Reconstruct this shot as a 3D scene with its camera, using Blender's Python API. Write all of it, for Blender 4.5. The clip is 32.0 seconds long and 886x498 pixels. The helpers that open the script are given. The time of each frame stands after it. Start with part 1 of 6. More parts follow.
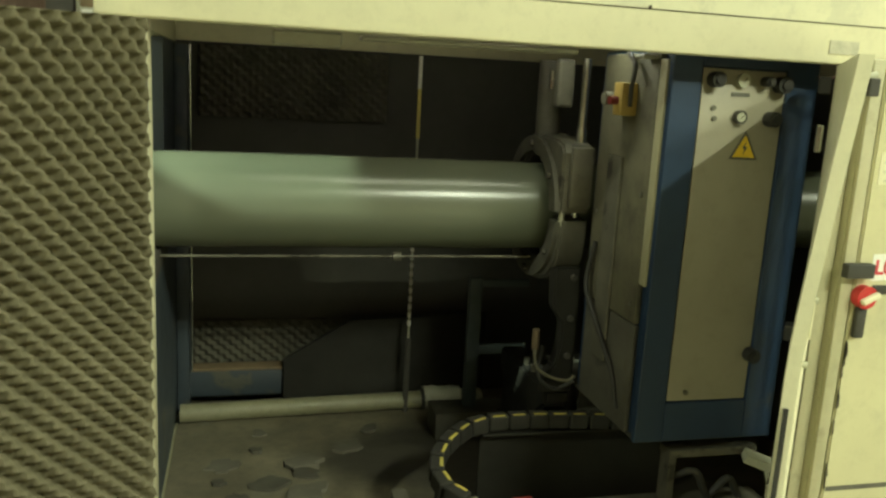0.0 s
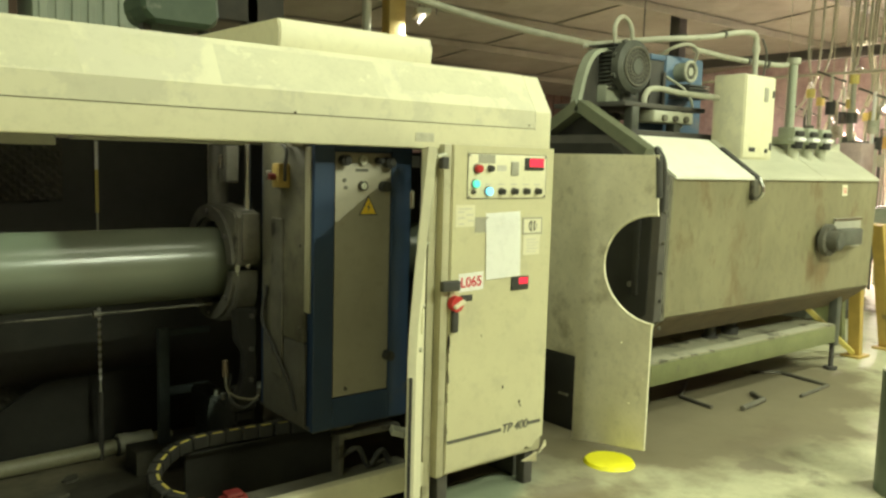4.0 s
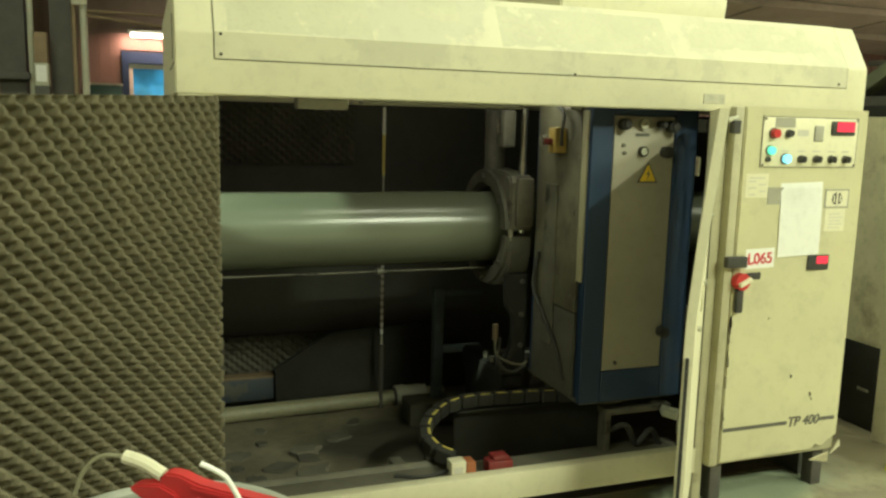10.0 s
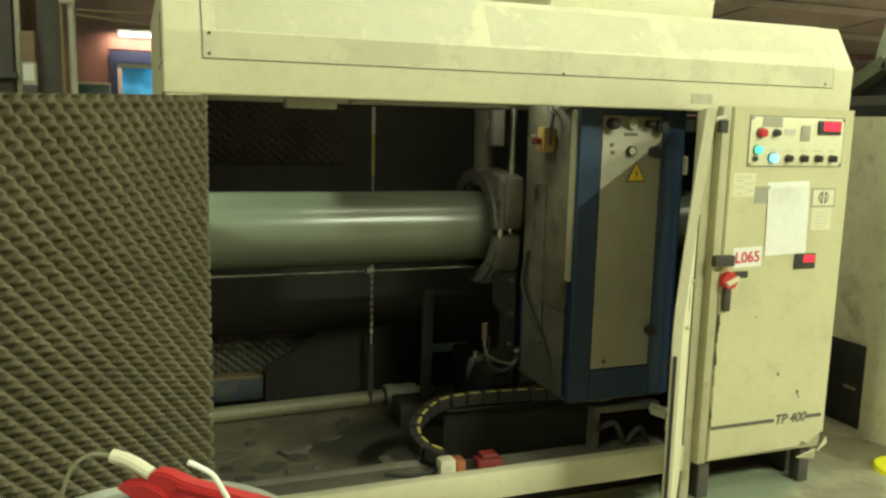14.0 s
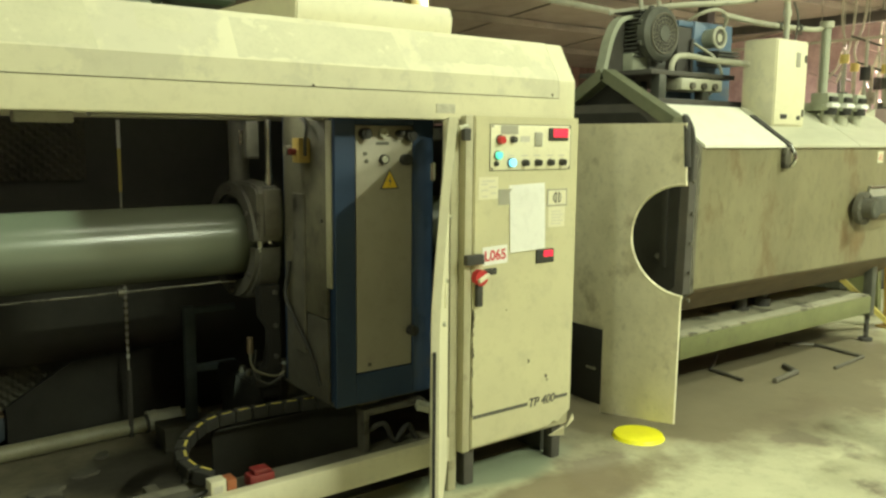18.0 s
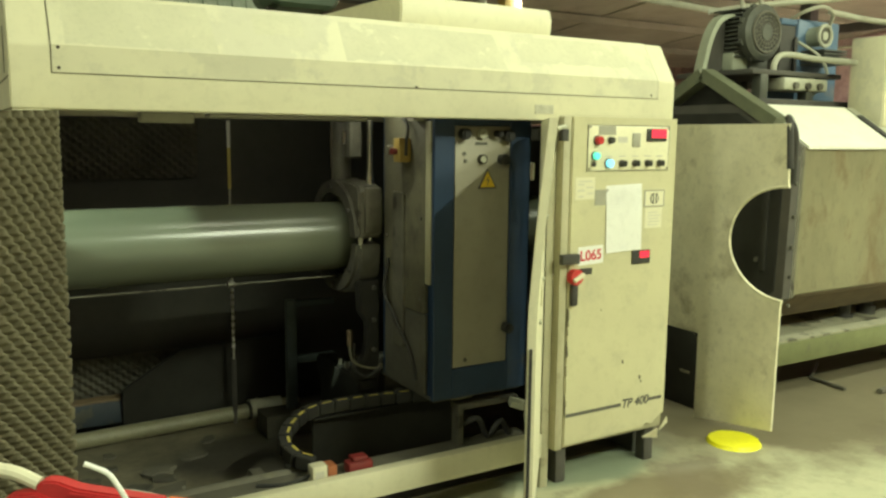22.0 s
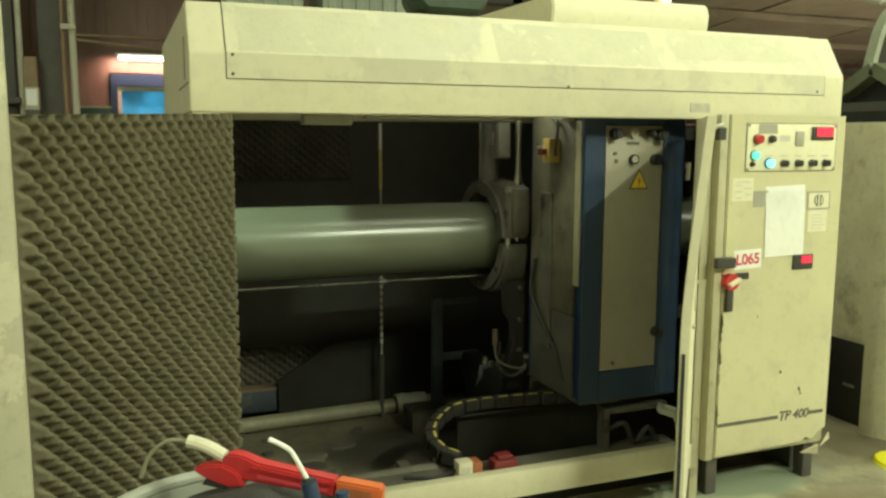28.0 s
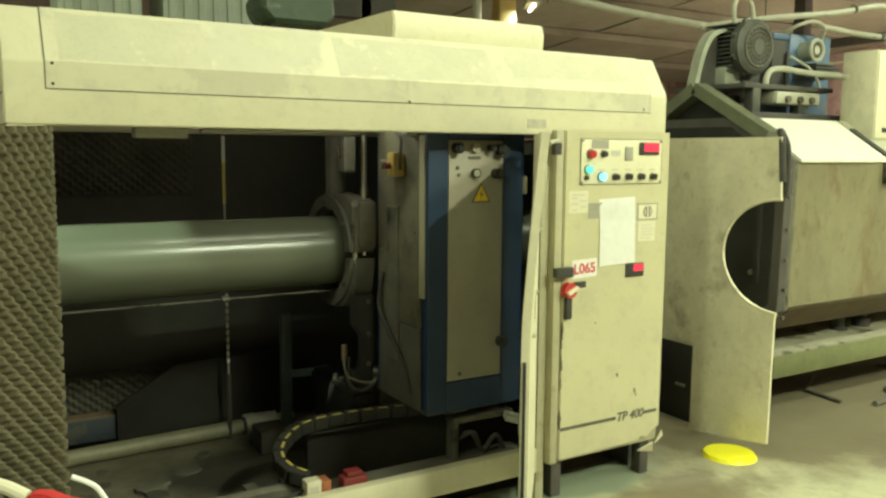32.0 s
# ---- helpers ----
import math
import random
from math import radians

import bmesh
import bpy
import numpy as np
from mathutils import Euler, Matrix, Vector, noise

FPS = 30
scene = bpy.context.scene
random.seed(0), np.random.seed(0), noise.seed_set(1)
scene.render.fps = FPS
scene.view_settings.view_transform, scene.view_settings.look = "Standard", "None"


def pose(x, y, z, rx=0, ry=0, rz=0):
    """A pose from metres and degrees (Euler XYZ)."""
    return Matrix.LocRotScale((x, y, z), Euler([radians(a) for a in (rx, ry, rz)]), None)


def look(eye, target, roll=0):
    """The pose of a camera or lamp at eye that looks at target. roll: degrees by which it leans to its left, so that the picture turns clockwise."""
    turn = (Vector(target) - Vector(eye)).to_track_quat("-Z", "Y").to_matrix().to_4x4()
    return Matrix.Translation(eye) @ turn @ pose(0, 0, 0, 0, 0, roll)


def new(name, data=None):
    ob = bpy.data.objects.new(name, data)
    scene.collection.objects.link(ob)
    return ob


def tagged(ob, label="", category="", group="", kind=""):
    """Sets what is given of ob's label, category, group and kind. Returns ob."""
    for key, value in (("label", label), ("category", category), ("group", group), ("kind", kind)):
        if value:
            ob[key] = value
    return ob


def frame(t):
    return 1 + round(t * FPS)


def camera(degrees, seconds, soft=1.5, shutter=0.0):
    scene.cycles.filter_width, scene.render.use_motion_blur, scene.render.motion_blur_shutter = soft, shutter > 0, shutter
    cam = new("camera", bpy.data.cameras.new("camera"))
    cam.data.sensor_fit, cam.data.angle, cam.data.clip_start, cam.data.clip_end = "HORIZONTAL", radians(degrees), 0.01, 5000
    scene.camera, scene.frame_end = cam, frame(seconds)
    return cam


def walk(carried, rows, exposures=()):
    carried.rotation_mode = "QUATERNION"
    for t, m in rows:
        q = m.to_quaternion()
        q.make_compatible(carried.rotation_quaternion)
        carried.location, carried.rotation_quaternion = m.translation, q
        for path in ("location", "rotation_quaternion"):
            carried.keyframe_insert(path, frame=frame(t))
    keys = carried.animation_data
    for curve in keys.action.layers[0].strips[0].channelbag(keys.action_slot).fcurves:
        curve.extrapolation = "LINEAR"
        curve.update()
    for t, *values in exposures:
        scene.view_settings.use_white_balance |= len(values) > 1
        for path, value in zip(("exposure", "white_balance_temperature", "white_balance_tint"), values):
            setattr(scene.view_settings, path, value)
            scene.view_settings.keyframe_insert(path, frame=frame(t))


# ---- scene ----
cam = camera(57.0, 32.0, soft=2.5)
PATH = [
    (0, (-1.027, -2.017, 1.496), (-0.547, -0.116, 1.1), 3.1),
    (0.5, (-1.191, -2.232, 1.509), (-0.52, -0.399, 1.073), 2.0),
    (1, (-1.224, -2.459, 1.543), (-0.531, -0.626, 1.14), 1.2),
    (1.5, (-1.306, -2.623, 1.568), (-0.575, -0.792, 1.234), 0.8),
    (2, (-1.435, -2.686, 1.579), (-0.538, -0.918, 1.318), 0.6),
    (2.5, (-1.475, -2.706, 1.565), (-0.481, -0.987, 1.328), 1.1),
    (3, (-1.479, -2.714, 1.575), (-0.362, -1.072, 1.34), 1.5),
    (3.5, (-1.473, -2.716, 1.566), (-0.256, -1.144, 1.348), 1.7),
    (5.5, (-1.463, -2.695, 1.556), (-0.194, -1.165, 1.34), 1.5),
    (6, (-1.455, -2.694, 1.553), (-0.211, -1.145, 1.326), 1.5),
    (6.5, (-1.464, -2.681, 1.564), (-0.359, -1.034, 1.306), 1.6),
    (7, (-1.458, -2.67, 1.553), (-0.594, -0.888, 1.274), 1.6),
    (7.5, (-1.454, -2.647, 1.547), (-0.761, -0.793, 1.264), 1.9),
    (8, (-1.439, -2.625, 1.544), (-0.795, -0.753, 1.262), 2.0),
    (8.5, (-1.429, -2.622, 1.539), (-0.775, -0.756, 1.241), 1.6),
    (9, (-1.43, -2.625, 1.547), (-0.761, -0.767, 1.23), 1.4),
    (9.5, (-1.426, -2.624, 1.546), (-0.754, -0.767, 1.229), 1.3),
    (10, (-1.432, -2.627, 1.544), (-0.759, -0.769, 1.235), 1.4),
    (10.5, (-1.429, -2.629, 1.54), (-0.765, -0.768, 1.231), 1.6),
    (11, (-1.43, -2.624, 1.541), (-0.771, -0.763, 1.223), 1.5),
    (11.5, (-1.429, -2.631, 1.543), (-0.773, -0.768, 1.225), 1.3),
    (12, (-1.426, -2.637, 1.546), (-0.763, -0.776, 1.231), 1.2),
    (12.5, (-1.423, -2.637, 1.544), (-0.753, -0.779, 1.231), 1.3),
    (13, (-1.428, -2.634, 1.541), (-0.749, -0.778, 1.233), 1.5),
    (13.5, (-1.43, -2.633, 1.542), (-0.742, -0.781, 1.234), 1.5),
    (15.5, (-1.421, -2.639, 1.546), (-0.699, -0.799, 1.239), 1.3),
    (16, (-1.413, -2.65, 1.541), (-0.666, -0.819, 1.242), 1.3),
    (16.5, (-1.405, -2.662, 1.544), (-0.577, -0.866, 1.25), 1.2),
    (17, (-1.41, -2.665, 1.542), (-0.407, -0.957, 1.261), 1.2),
    (17.5, (-1.414, -2.681, 1.543), (-0.29, -1.049, 1.27), 0.8),
    (18, (-1.426, -2.691, 1.542), (-0.236, -1.107, 1.268), 0.5),
    (18.5, (-1.443, -2.702, 1.54), (-0.218, -1.145, 1.269), 0.4),
    (19, (-1.454, -2.719, 1.541), (-0.212, -1.173, 1.278), 0.5),
    (19.5, (-1.467, -2.721, 1.538), (-0.218, -1.179, 1.286), 0.6),
    (20, (-1.484, -2.717, 1.542), (-0.248, -1.164, 1.296), 0.7),
    (20.5, (-1.492, -2.716, 1.537), (-0.306, -1.125, 1.29), 1.0),
    (21, (-1.507, -2.72, 1.532), (-0.4, -1.074, 1.275), 0.9),
    (21.5, (-1.505, -2.718, 1.536), (-0.457, -1.036, 1.27), 0.6),
    (22, (-1.5, -2.718, 1.54), (-0.484, -1.018, 1.266), 0.6),
    (22.5, (-1.507, -2.72, 1.535), (-0.526, -1.0, 1.259), 0.8),
    (23, (-1.506, -2.718, 1.531), (-0.575, -0.97, 1.253), 0.7),
    (23.5, (-1.514, -2.708, 1.536), (-0.623, -0.94, 1.249), 0.8),
    (24, (-1.507, -2.705, 1.532), (-0.647, -0.922, 1.242), 0.7),
    (24.5, (-1.511, -2.709, 1.535), (-0.665, -0.919, 1.253), 0.4),
    (25, (-1.511, -2.713, 1.532), (-0.676, -0.916, 1.264), 0.2),
    (25.5, (-1.514, -2.719, 1.532), (-0.696, -0.912, 1.272), 0.1),
    (27.5, (-1.539, -2.712, 1.53), (-0.792, -0.876, 1.262), 0.3),
    (28, (-1.544, -2.714, 1.529), (-0.83, -0.866, 1.26), 0.2),
    (28.5, (-1.554, -2.699, 1.527), (-0.888, -0.832, 1.257), -0.1),
    (29, (-1.552, -2.698, 1.534), (-0.907, -0.824, 1.263), -0.4),
    (29.5, (-1.547, -2.709, 1.528), (-0.898, -0.835, 1.27), -0.5),
    (30, (-1.539, -2.719, 1.529), (-0.862, -0.853, 1.279), -0.3),
    (30.5, (-1.536, -2.727, 1.53), (-0.796, -0.885, 1.288), -0.0),
    (31, (-1.525, -2.723, 1.534), (-0.675, -0.929, 1.288), 0.3),
    (31.5, (-1.5, -2.728, 1.532), (-0.546, -0.987, 1.289), 0.4),
    (32, (-1.492, -2.732, 1.537), (-0.468, -1.031, 1.299), 0.4),
]
# slow drift of the camera's own exposure
EXPOSURE = [(0, 0.15), (1, 0.12), (2, 0.08), (3, 0), (6, -0.04), (7, -0.05), (8, -0.14), (9, 0), (16, 0), (17, -0.2), (18, -0.03), (19, 0), (26, 0), (32, 0.06)]
walk(cam, [(t, look(eye, target, roll)) for t, eye, target, roll in PATH], EXPOSURE)

# ---- world, light, exposure ----
W = bpy.data.worlds.new("world")
scene.world = W
W.use_nodes = True
W.node_tree.nodes["Background"].inputs[0].default_value = (0.85, 0.9, 0.7, 1)
W.node_tree.nodes["Background"].inputs[1].default_value = 0.05
scene.view_settings.exposure = 0.0

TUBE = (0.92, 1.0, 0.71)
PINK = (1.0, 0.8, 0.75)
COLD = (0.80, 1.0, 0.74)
# x, y, height, turn, length, power, colour of fluorescent fittings assumed under the roof
# most are unseen, placed to fit the shadows and lift dark areas
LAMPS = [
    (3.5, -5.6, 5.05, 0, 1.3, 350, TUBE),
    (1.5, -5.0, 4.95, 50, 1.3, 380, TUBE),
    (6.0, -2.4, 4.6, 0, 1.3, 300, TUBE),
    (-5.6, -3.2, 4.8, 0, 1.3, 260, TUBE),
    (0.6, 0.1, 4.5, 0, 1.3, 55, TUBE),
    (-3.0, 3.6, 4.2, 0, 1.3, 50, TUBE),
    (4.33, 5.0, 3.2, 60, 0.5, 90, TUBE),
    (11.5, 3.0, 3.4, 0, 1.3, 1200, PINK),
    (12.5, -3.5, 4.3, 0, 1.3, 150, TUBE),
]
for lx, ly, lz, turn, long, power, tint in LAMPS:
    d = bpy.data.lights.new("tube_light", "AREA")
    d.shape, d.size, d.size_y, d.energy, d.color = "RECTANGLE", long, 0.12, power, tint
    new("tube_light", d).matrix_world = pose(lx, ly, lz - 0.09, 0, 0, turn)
# unseen lamp assumed beside the pipe run, aimed along the pipe's bright patch
d = bpy.data.lights.new("assumed_hooded_lamp", "SPOT")
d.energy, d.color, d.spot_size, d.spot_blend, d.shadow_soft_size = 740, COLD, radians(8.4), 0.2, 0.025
new("assumed_hooded_lamp", d).matrix_world = look((-3.2, 0.2, 2.5), (-1.05, 0.775, 1.23))
# hidden strip added to brighten the pipe and the dark interior
d = bpy.data.lights.new("added_strip_light", "AREA")
d.shape, d.size, d.size_y, d.energy, d.color = "RECTANGLE", 0.9, 0.01, 1.7, TUBE
new("added_strip_light", d).matrix_world = pose(-0.24, 0.41, 1.71)


# ---- materials ----
def surf(name, c, c2=None, rough=0.55, metal=0.0, scale=6.0, bump=0.15, fine=60.0, stain=None, at=0.62, size=1.6, soft=0.06, spec=0.5, stretch=(1, 1, 1), coat=0.0, grit=0.3, vary=0.12):
    """Two tones of one colour in cloudy noise, fine relief, and stains of a third colour with a ragged edge."""
    m = bpy.data.materials.new(name)
    m.use_nodes = True
    t = m.node_tree
    b = t.nodes["Principled BSDF"]
    co = t.nodes.new("ShaderNodeTexCoord")
    mp = t.nodes.new("ShaderNodeMapping")
    mp.inputs["Scale"].default_value = stretch
    t.links.new(co.outputs["Object"], mp.inputs[0])

    def noise_node(s, detail=6.0, r=0.6):
        n = t.nodes.new("ShaderNodeTexNoise")
        n.inputs["Scale"].default_value, n.inputs["Detail"].default_value, n.inputs["Roughness"].default_value = s, detail, r
        t.links.new(mp.outputs[0], n.inputs["Vector"])
        return n.outputs[0]

    def ramp(src, a, z):
        r = t.nodes.new("ShaderNodeMapRange")
        r.inputs[1].default_value, r.inputs[2].default_value = a, z
        t.links.new(src, r.inputs[0])
        return r.outputs[0]

    def mix(f, x, y):
        n = t.nodes.new("ShaderNodeMix")
        n.data_type = "RGBA"
        t.links.new(f, n.inputs[0])
        for v, s in ((x, n.inputs[6]), (y, n.inputs[7])):
            if isinstance(v, tuple):
                s.default_value = (*v, 1)
            else:
                t.links.new(v, s)
        return n.outputs[2]

    c2 = c2 or tuple(v * 0.8 for v in c)
    col = mix(ramp(noise_node(scale), 0.32, 0.68), c, c2)
    if stain:
        col = mix(ramp(noise_node(size, 8, 0.65), at, at + soft), col, stain)
    if grit:
        g = t.nodes.new("ShaderNodeMath")
        g.operation = "MULTIPLY"
        g.inputs[1].default_value = grit
        t.links.new(ramp(noise_node(scale * 6.5, 10, 0.7), 0.5, 0.78), g.inputs[0])
        col = mix(g.outputs[0], col, tuple(v * 0.55 for v in c2))
    t.links.new(col, b.inputs["Base Color"])
    rr = t.nodes.new("ShaderNodeMapRange")
    rr.inputs[3].default_value, rr.inputs[4].default_value = max(0.03, rough - vary), min(1, rough + vary)
    t.links.new(noise_node(scale * 2.3), rr.inputs[0])
    t.links.new(rr.outputs[0], b.inputs["Roughness"])
    b.inputs["Metallic"].default_value = metal
    b.inputs["Specular IOR Level"].default_value = spec
    b.inputs["Coat Weight"].default_value = coat
    if bump:
        bp = t.nodes.new("ShaderNodeBump")
        bp.inputs["Strength"].default_value, bp.inputs["Distance"].default_value = bump, 0.004
        t.links.new(noise_node(fine, 4), bp.inputs["Height"])
        t.links.new(bp.outputs[0], b.inputs["Normal"])
    return m


def glow(name, c, power):
    m = bpy.data.materials.new(name)
    m.use_nodes = True
    b = m.node_tree.nodes["Principled BSDF"]
    b.inputs["Base Color"].default_value = (*c, 1)
    b.inputs["Emission Color"].default_value = (*c, 1)
    b.inputs["Emission Strength"].default_value = power
    return m


def damp(m, cx, cy, rx, ry, c):
    """A ragged patch of colour c, such as a damp stain, on the floor round (cx, cy)."""
    t = m.node_tree
    b = t.nodes["Principled BSDF"]
    old = b.inputs["Base Color"].links[0].from_socket
    co, mp, ln, nz, ad, rp, mx = (t.nodes.new("ShaderNode" + k) for k in ("TexCoord", "Mapping", "VectorMath", "TexNoise", "Math", "MapRange", "Mix"))
    mp.vector_type = "TEXTURE"
    mp.inputs["Location"].default_value, mp.inputs["Scale"].default_value = (cx, cy, 0), (rx, ry, 1)
    ln.operation, ad.operation, mx.data_type = "LENGTH", "MULTIPLY_ADD", "RGBA"
    nz.inputs["Scale"].default_value, nz.inputs["Detail"].default_value, nz.inputs["Roughness"].default_value = 2.2, 8, 0.65
    ad.inputs[1].default_value = 1.1
    t.links.new(co.outputs["Object"], mp.inputs[0])
    t.links.new(mp.outputs[0], ln.inputs[0])
    t.links.new(co.outputs["Object"], nz.inputs["Vector"])
    t.links.new(nz.outputs[0], ad.inputs[0])
    t.links.new(ln.outputs["Value"], ad.inputs[2])
    rp.inputs[1].default_value, rp.inputs[2].default_value = 1.36, 1.72
    rp.inputs[3].default_value, rp.inputs[4].default_value = 0.88, 0.0
    t.links.new(ad.outputs[0], rp.inputs[0])
    t.links.new(rp.outputs[0], mx.inputs[0])
    t.links.new(old, mx.inputs[6])
    mx.inputs[7].default_value = (*c, 1)
    t.links.new(mx.outputs[2], b.inputs["Base Color"])


CREAM = surf("cream_paint", (0.66, 0.63, 0.44), (0.60, 0.57, 0.40), 0.5, scale=3.5, bump=0.06, stain=(0.55, 0.53, 0.38), at=0.55, size=2.2, soft=0.2)
CREAM_WORN = surf("worn_cream_paint", (0.65, 0.625, 0.44), (0.59, 0.565, 0.405), 0.55, scale=2.2, bump=0.08, stain=(0.545, 0.525, 0.385), at=0.5, size=2.3, soft=0.04)
PEEL = surf("peeling_cream_paint", (0.44, 0.425, 0.305), (0.38, 0.365, 0.262), 0.6, scale=4, bump=0.15, stain=(0.50, 0.48, 0.345), at=0.52, size=3.6, soft=0.015, grit=0.5)
RESIDUE = surf("glue_residue", (0.51, 0.495, 0.35), (0.57, 0.55, 0.39), 0.6, scale=9, bump=0.08, stain=(0.62, 0.6, 0.43), at=0.6, size=6, soft=0.03)
CREAM_CLEAN = surf("clean_cream_paint", (0.70, 0.67, 0.47), (0.66, 0.63, 0.45), 0.5, scale=4, bump=0.05)
BEIGE = surf("beige_paint", (0.54, 0.51, 0.32), (0.49, 0.46, 0.295), 0.45, scale=2.5, bump=0.06, stain=(0.43, 0.405, 0.27), at=0.57, size=3.2, soft=0.14)
BEIGE_DARK = surf("beige_paint_frame", (0.42, 0.39, 0.26), (0.36, 0.34, 0.22), 0.5, scale=4, bump=0.06, stain=(0.25, 0.23, 0.15), at=0.6, size=5, soft=0.1)
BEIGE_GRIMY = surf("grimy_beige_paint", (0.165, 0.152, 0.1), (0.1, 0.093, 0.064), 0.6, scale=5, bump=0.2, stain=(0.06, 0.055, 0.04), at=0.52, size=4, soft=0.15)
GAP = surf("shadow_gap_paint", (0.20, 0.185, 0.12), (0.13, 0.12, 0.08), 0.8, scale=6, bump=0.1)
CHIP = surf("chipped_paint", (0.09, 0.075, 0.05), (0.05, 0.04, 0.03), 0.8, bump=0.2)
FOAM = surf("acoustic_foam", (0.18, 0.163, 0.107), (0.14, 0.127, 0.083), 0.95, scale=5, bump=0.3, fine=220, stain=(0.075, 0.066, 0.045), at=0.62, size=3.0, soft=0.15, spec=0.1)
# darker copy of the foam, with the back wall's shade in its colour
FOAM_SHADED = surf("shaded_acoustic_foam", (0.115, 0.11, 0.085), (0.08, 0.077, 0.06), 0.95, scale=5, bump=0.3, fine=220, spec=0.1)
RUBBER = surf("black_rubber", (0.04, 0.04, 0.037), (0.06, 0.057, 0.05), 0.6, bump=0.15, spec=0.25)
GRIME = surf("oily_grime", (0.12, 0.113, 0.088), (0.17, 0.16, 0.125), 0.7, scale=7, bump=0.5, fine=30, stain=(0.18, 0.17, 0.12), at=0.6, size=5, spec=0.2)
# for the chute, and where shaded gaps are put into colour
NEAR_BLACK = surf("near_black_sheet", (0.028, 0.027, 0.024), (0.038, 0.037, 0.032), 0.6, scale=6, bump=0.2, spec=0.12)
LINK = surf("blue_grey_link", (0.1, 0.125, 0.135), (0.075, 0.095, 0.1), 0.6, scale=7, bump=0.2, spec=0.2)
BLACK = surf("black_sheet", (0.06, 0.06, 0.052), (0.078, 0.077, 0.066), 0.7, scale=4, bump=0.1, stain=(0.04, 0.035, 0.028), at=0.62, size=3, spec=0.3)
BLUE = surf("blue_paint", (0.019, 0.042, 0.088), (0.014, 0.031, 0.068), 0.42, scale=5, bump=0.06, stain=(0.04, 0.046, 0.055), at=0.62, size=6, soft=0.1)
BLUE_DIM = surf("scuffed_blue_grey", (0.06, 0.075, 0.09), (0.045, 0.058, 0.075), 0.5, scale=5, bump=0.1, stain=(0.09, 0.09, 0.075), at=0.58, size=5)
TEAL = surf("teal_paint", (0.06, 0.12, 0.10), (0.045, 0.095, 0.08), 0.5, scale=6, bump=0.06)
BLUE_LIGHT = surf("light_blue_paint", (0.10, 0.17, 0.26), (0.08, 0.14, 0.22), 0.45, scale=5, bump=0.08, stain=(0.16, 0.18, 0.2), at=0.6, size=5, soft=0.1)
PANEL = surf("satin_panel", (0.315, 0.288, 0.215), (0.27, 0.247, 0.183), 0.42, scale=3, bump=0.05, stain=(0.24, 0.2, 0.14), at=0.66, size=4, soft=0.2)
PVC = surf("grey_pvc", (0.126, 0.138, 0.097), (0.12, 0.131, 0.092), 0.25, scale=2, bump=0.0, stretch=(0.15, 1, 1), grit=0.1, vary=0.01)
PIPE_DARK = surf("dark_pipe", (0.12, 0.145, 0.105), (0.09, 0.11, 0.08), 0.4, scale=4, bump=0.05)
PVC_OLD = surf("aged_pvc", (0.31, 0.30, 0.19), (0.22, 0.21, 0.135), 0.45, scale=5, bump=0.08, stain=(0.12, 0.11, 0.075), at=0.6, size=7, grit=0.5)
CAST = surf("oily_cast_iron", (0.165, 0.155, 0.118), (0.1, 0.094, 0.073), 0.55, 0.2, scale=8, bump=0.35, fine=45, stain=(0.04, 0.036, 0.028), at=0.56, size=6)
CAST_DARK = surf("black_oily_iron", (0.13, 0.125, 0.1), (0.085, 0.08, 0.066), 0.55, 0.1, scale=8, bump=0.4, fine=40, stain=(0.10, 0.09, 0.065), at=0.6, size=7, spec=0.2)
RUST_ORANGE = surf("dull_orange_plastic", (0.40, 0.13, 0.05), (0.3, 0.1, 0.04), 0.55, scale=14, bump=0.08)
RED_DULL = surf("dark_red_plastic", (0.22, 0.024, 0.022), (0.15, 0.02, 0.018), 0.5, scale=14, bump=0.08)
CHAIN = surf("black_chain_plastic", (0.032, 0.031, 0.028), (0.042, 0.041, 0.036), 0.5, bump=0.1, spec=0.2)
CHROME = surf("chromed_steel", (0.62, 0.62, 0.58), (0.5, 0.5, 0.46), 0.22, 1.0, scale=20, bump=0.03)
STEEL = surf("stainless_steel", (0.235, 0.215, 0.125), (0.165, 0.15, 0.085), 0.45, 0.0, scale=3.2, bump=0.12, fine=40, stain=(0.15, 0.1, 0.045), at=0.52, size=2.6, soft=0.13, stretch=(1, 1, 0.6), grit=0.5)
RUST = surf("rusted_steel", (0.13, 0.09, 0.05), (0.085, 0.062, 0.036), 0.7, scale=7, bump=0.2)
DUST = surf("dusty_steel", (0.36, 0.345, 0.25), (0.27, 0.26, 0.18), 0.7, scale=4, bump=0.2, stain=(0.11, 0.1, 0.07), at=0.54, size=5, soft=0.06)
STEEL_LID = surf("brushed_lid", (0.56, 0.555, 0.43), (0.43, 0.43, 0.32), 0.4, 0.1, scale=3, bump=0.06, stain=(0.34, 0.35, 0.24), at=0.56, size=2.2, soft=0.15, stretch=(0.3, 1, 1))
LID_BRIGHT = surf("bright_lid", (0.78, 0.77, 0.66), (0.70, 0.69, 0.58), 0.4, 0.0, scale=3, bump=0.05)
PLATE = surf("galvanised_plate", (0.80, 0.755, 0.545), (0.65, 0.61, 0.425), 0.55, 0.0, scale=4.5, bump=0.15, fine=35, stain=(0.42, 0.375, 0.235), at=0.575, size=3.4, soft=0.12, grit=0.45)
GREEN = surf("green_paint", (0.185, 0.20, 0.088), (0.14, 0.15, 0.066), 0.5, scale=5, bump=0.1, stain=(0.13, 0.125, 0.075), at=0.62, size=5)
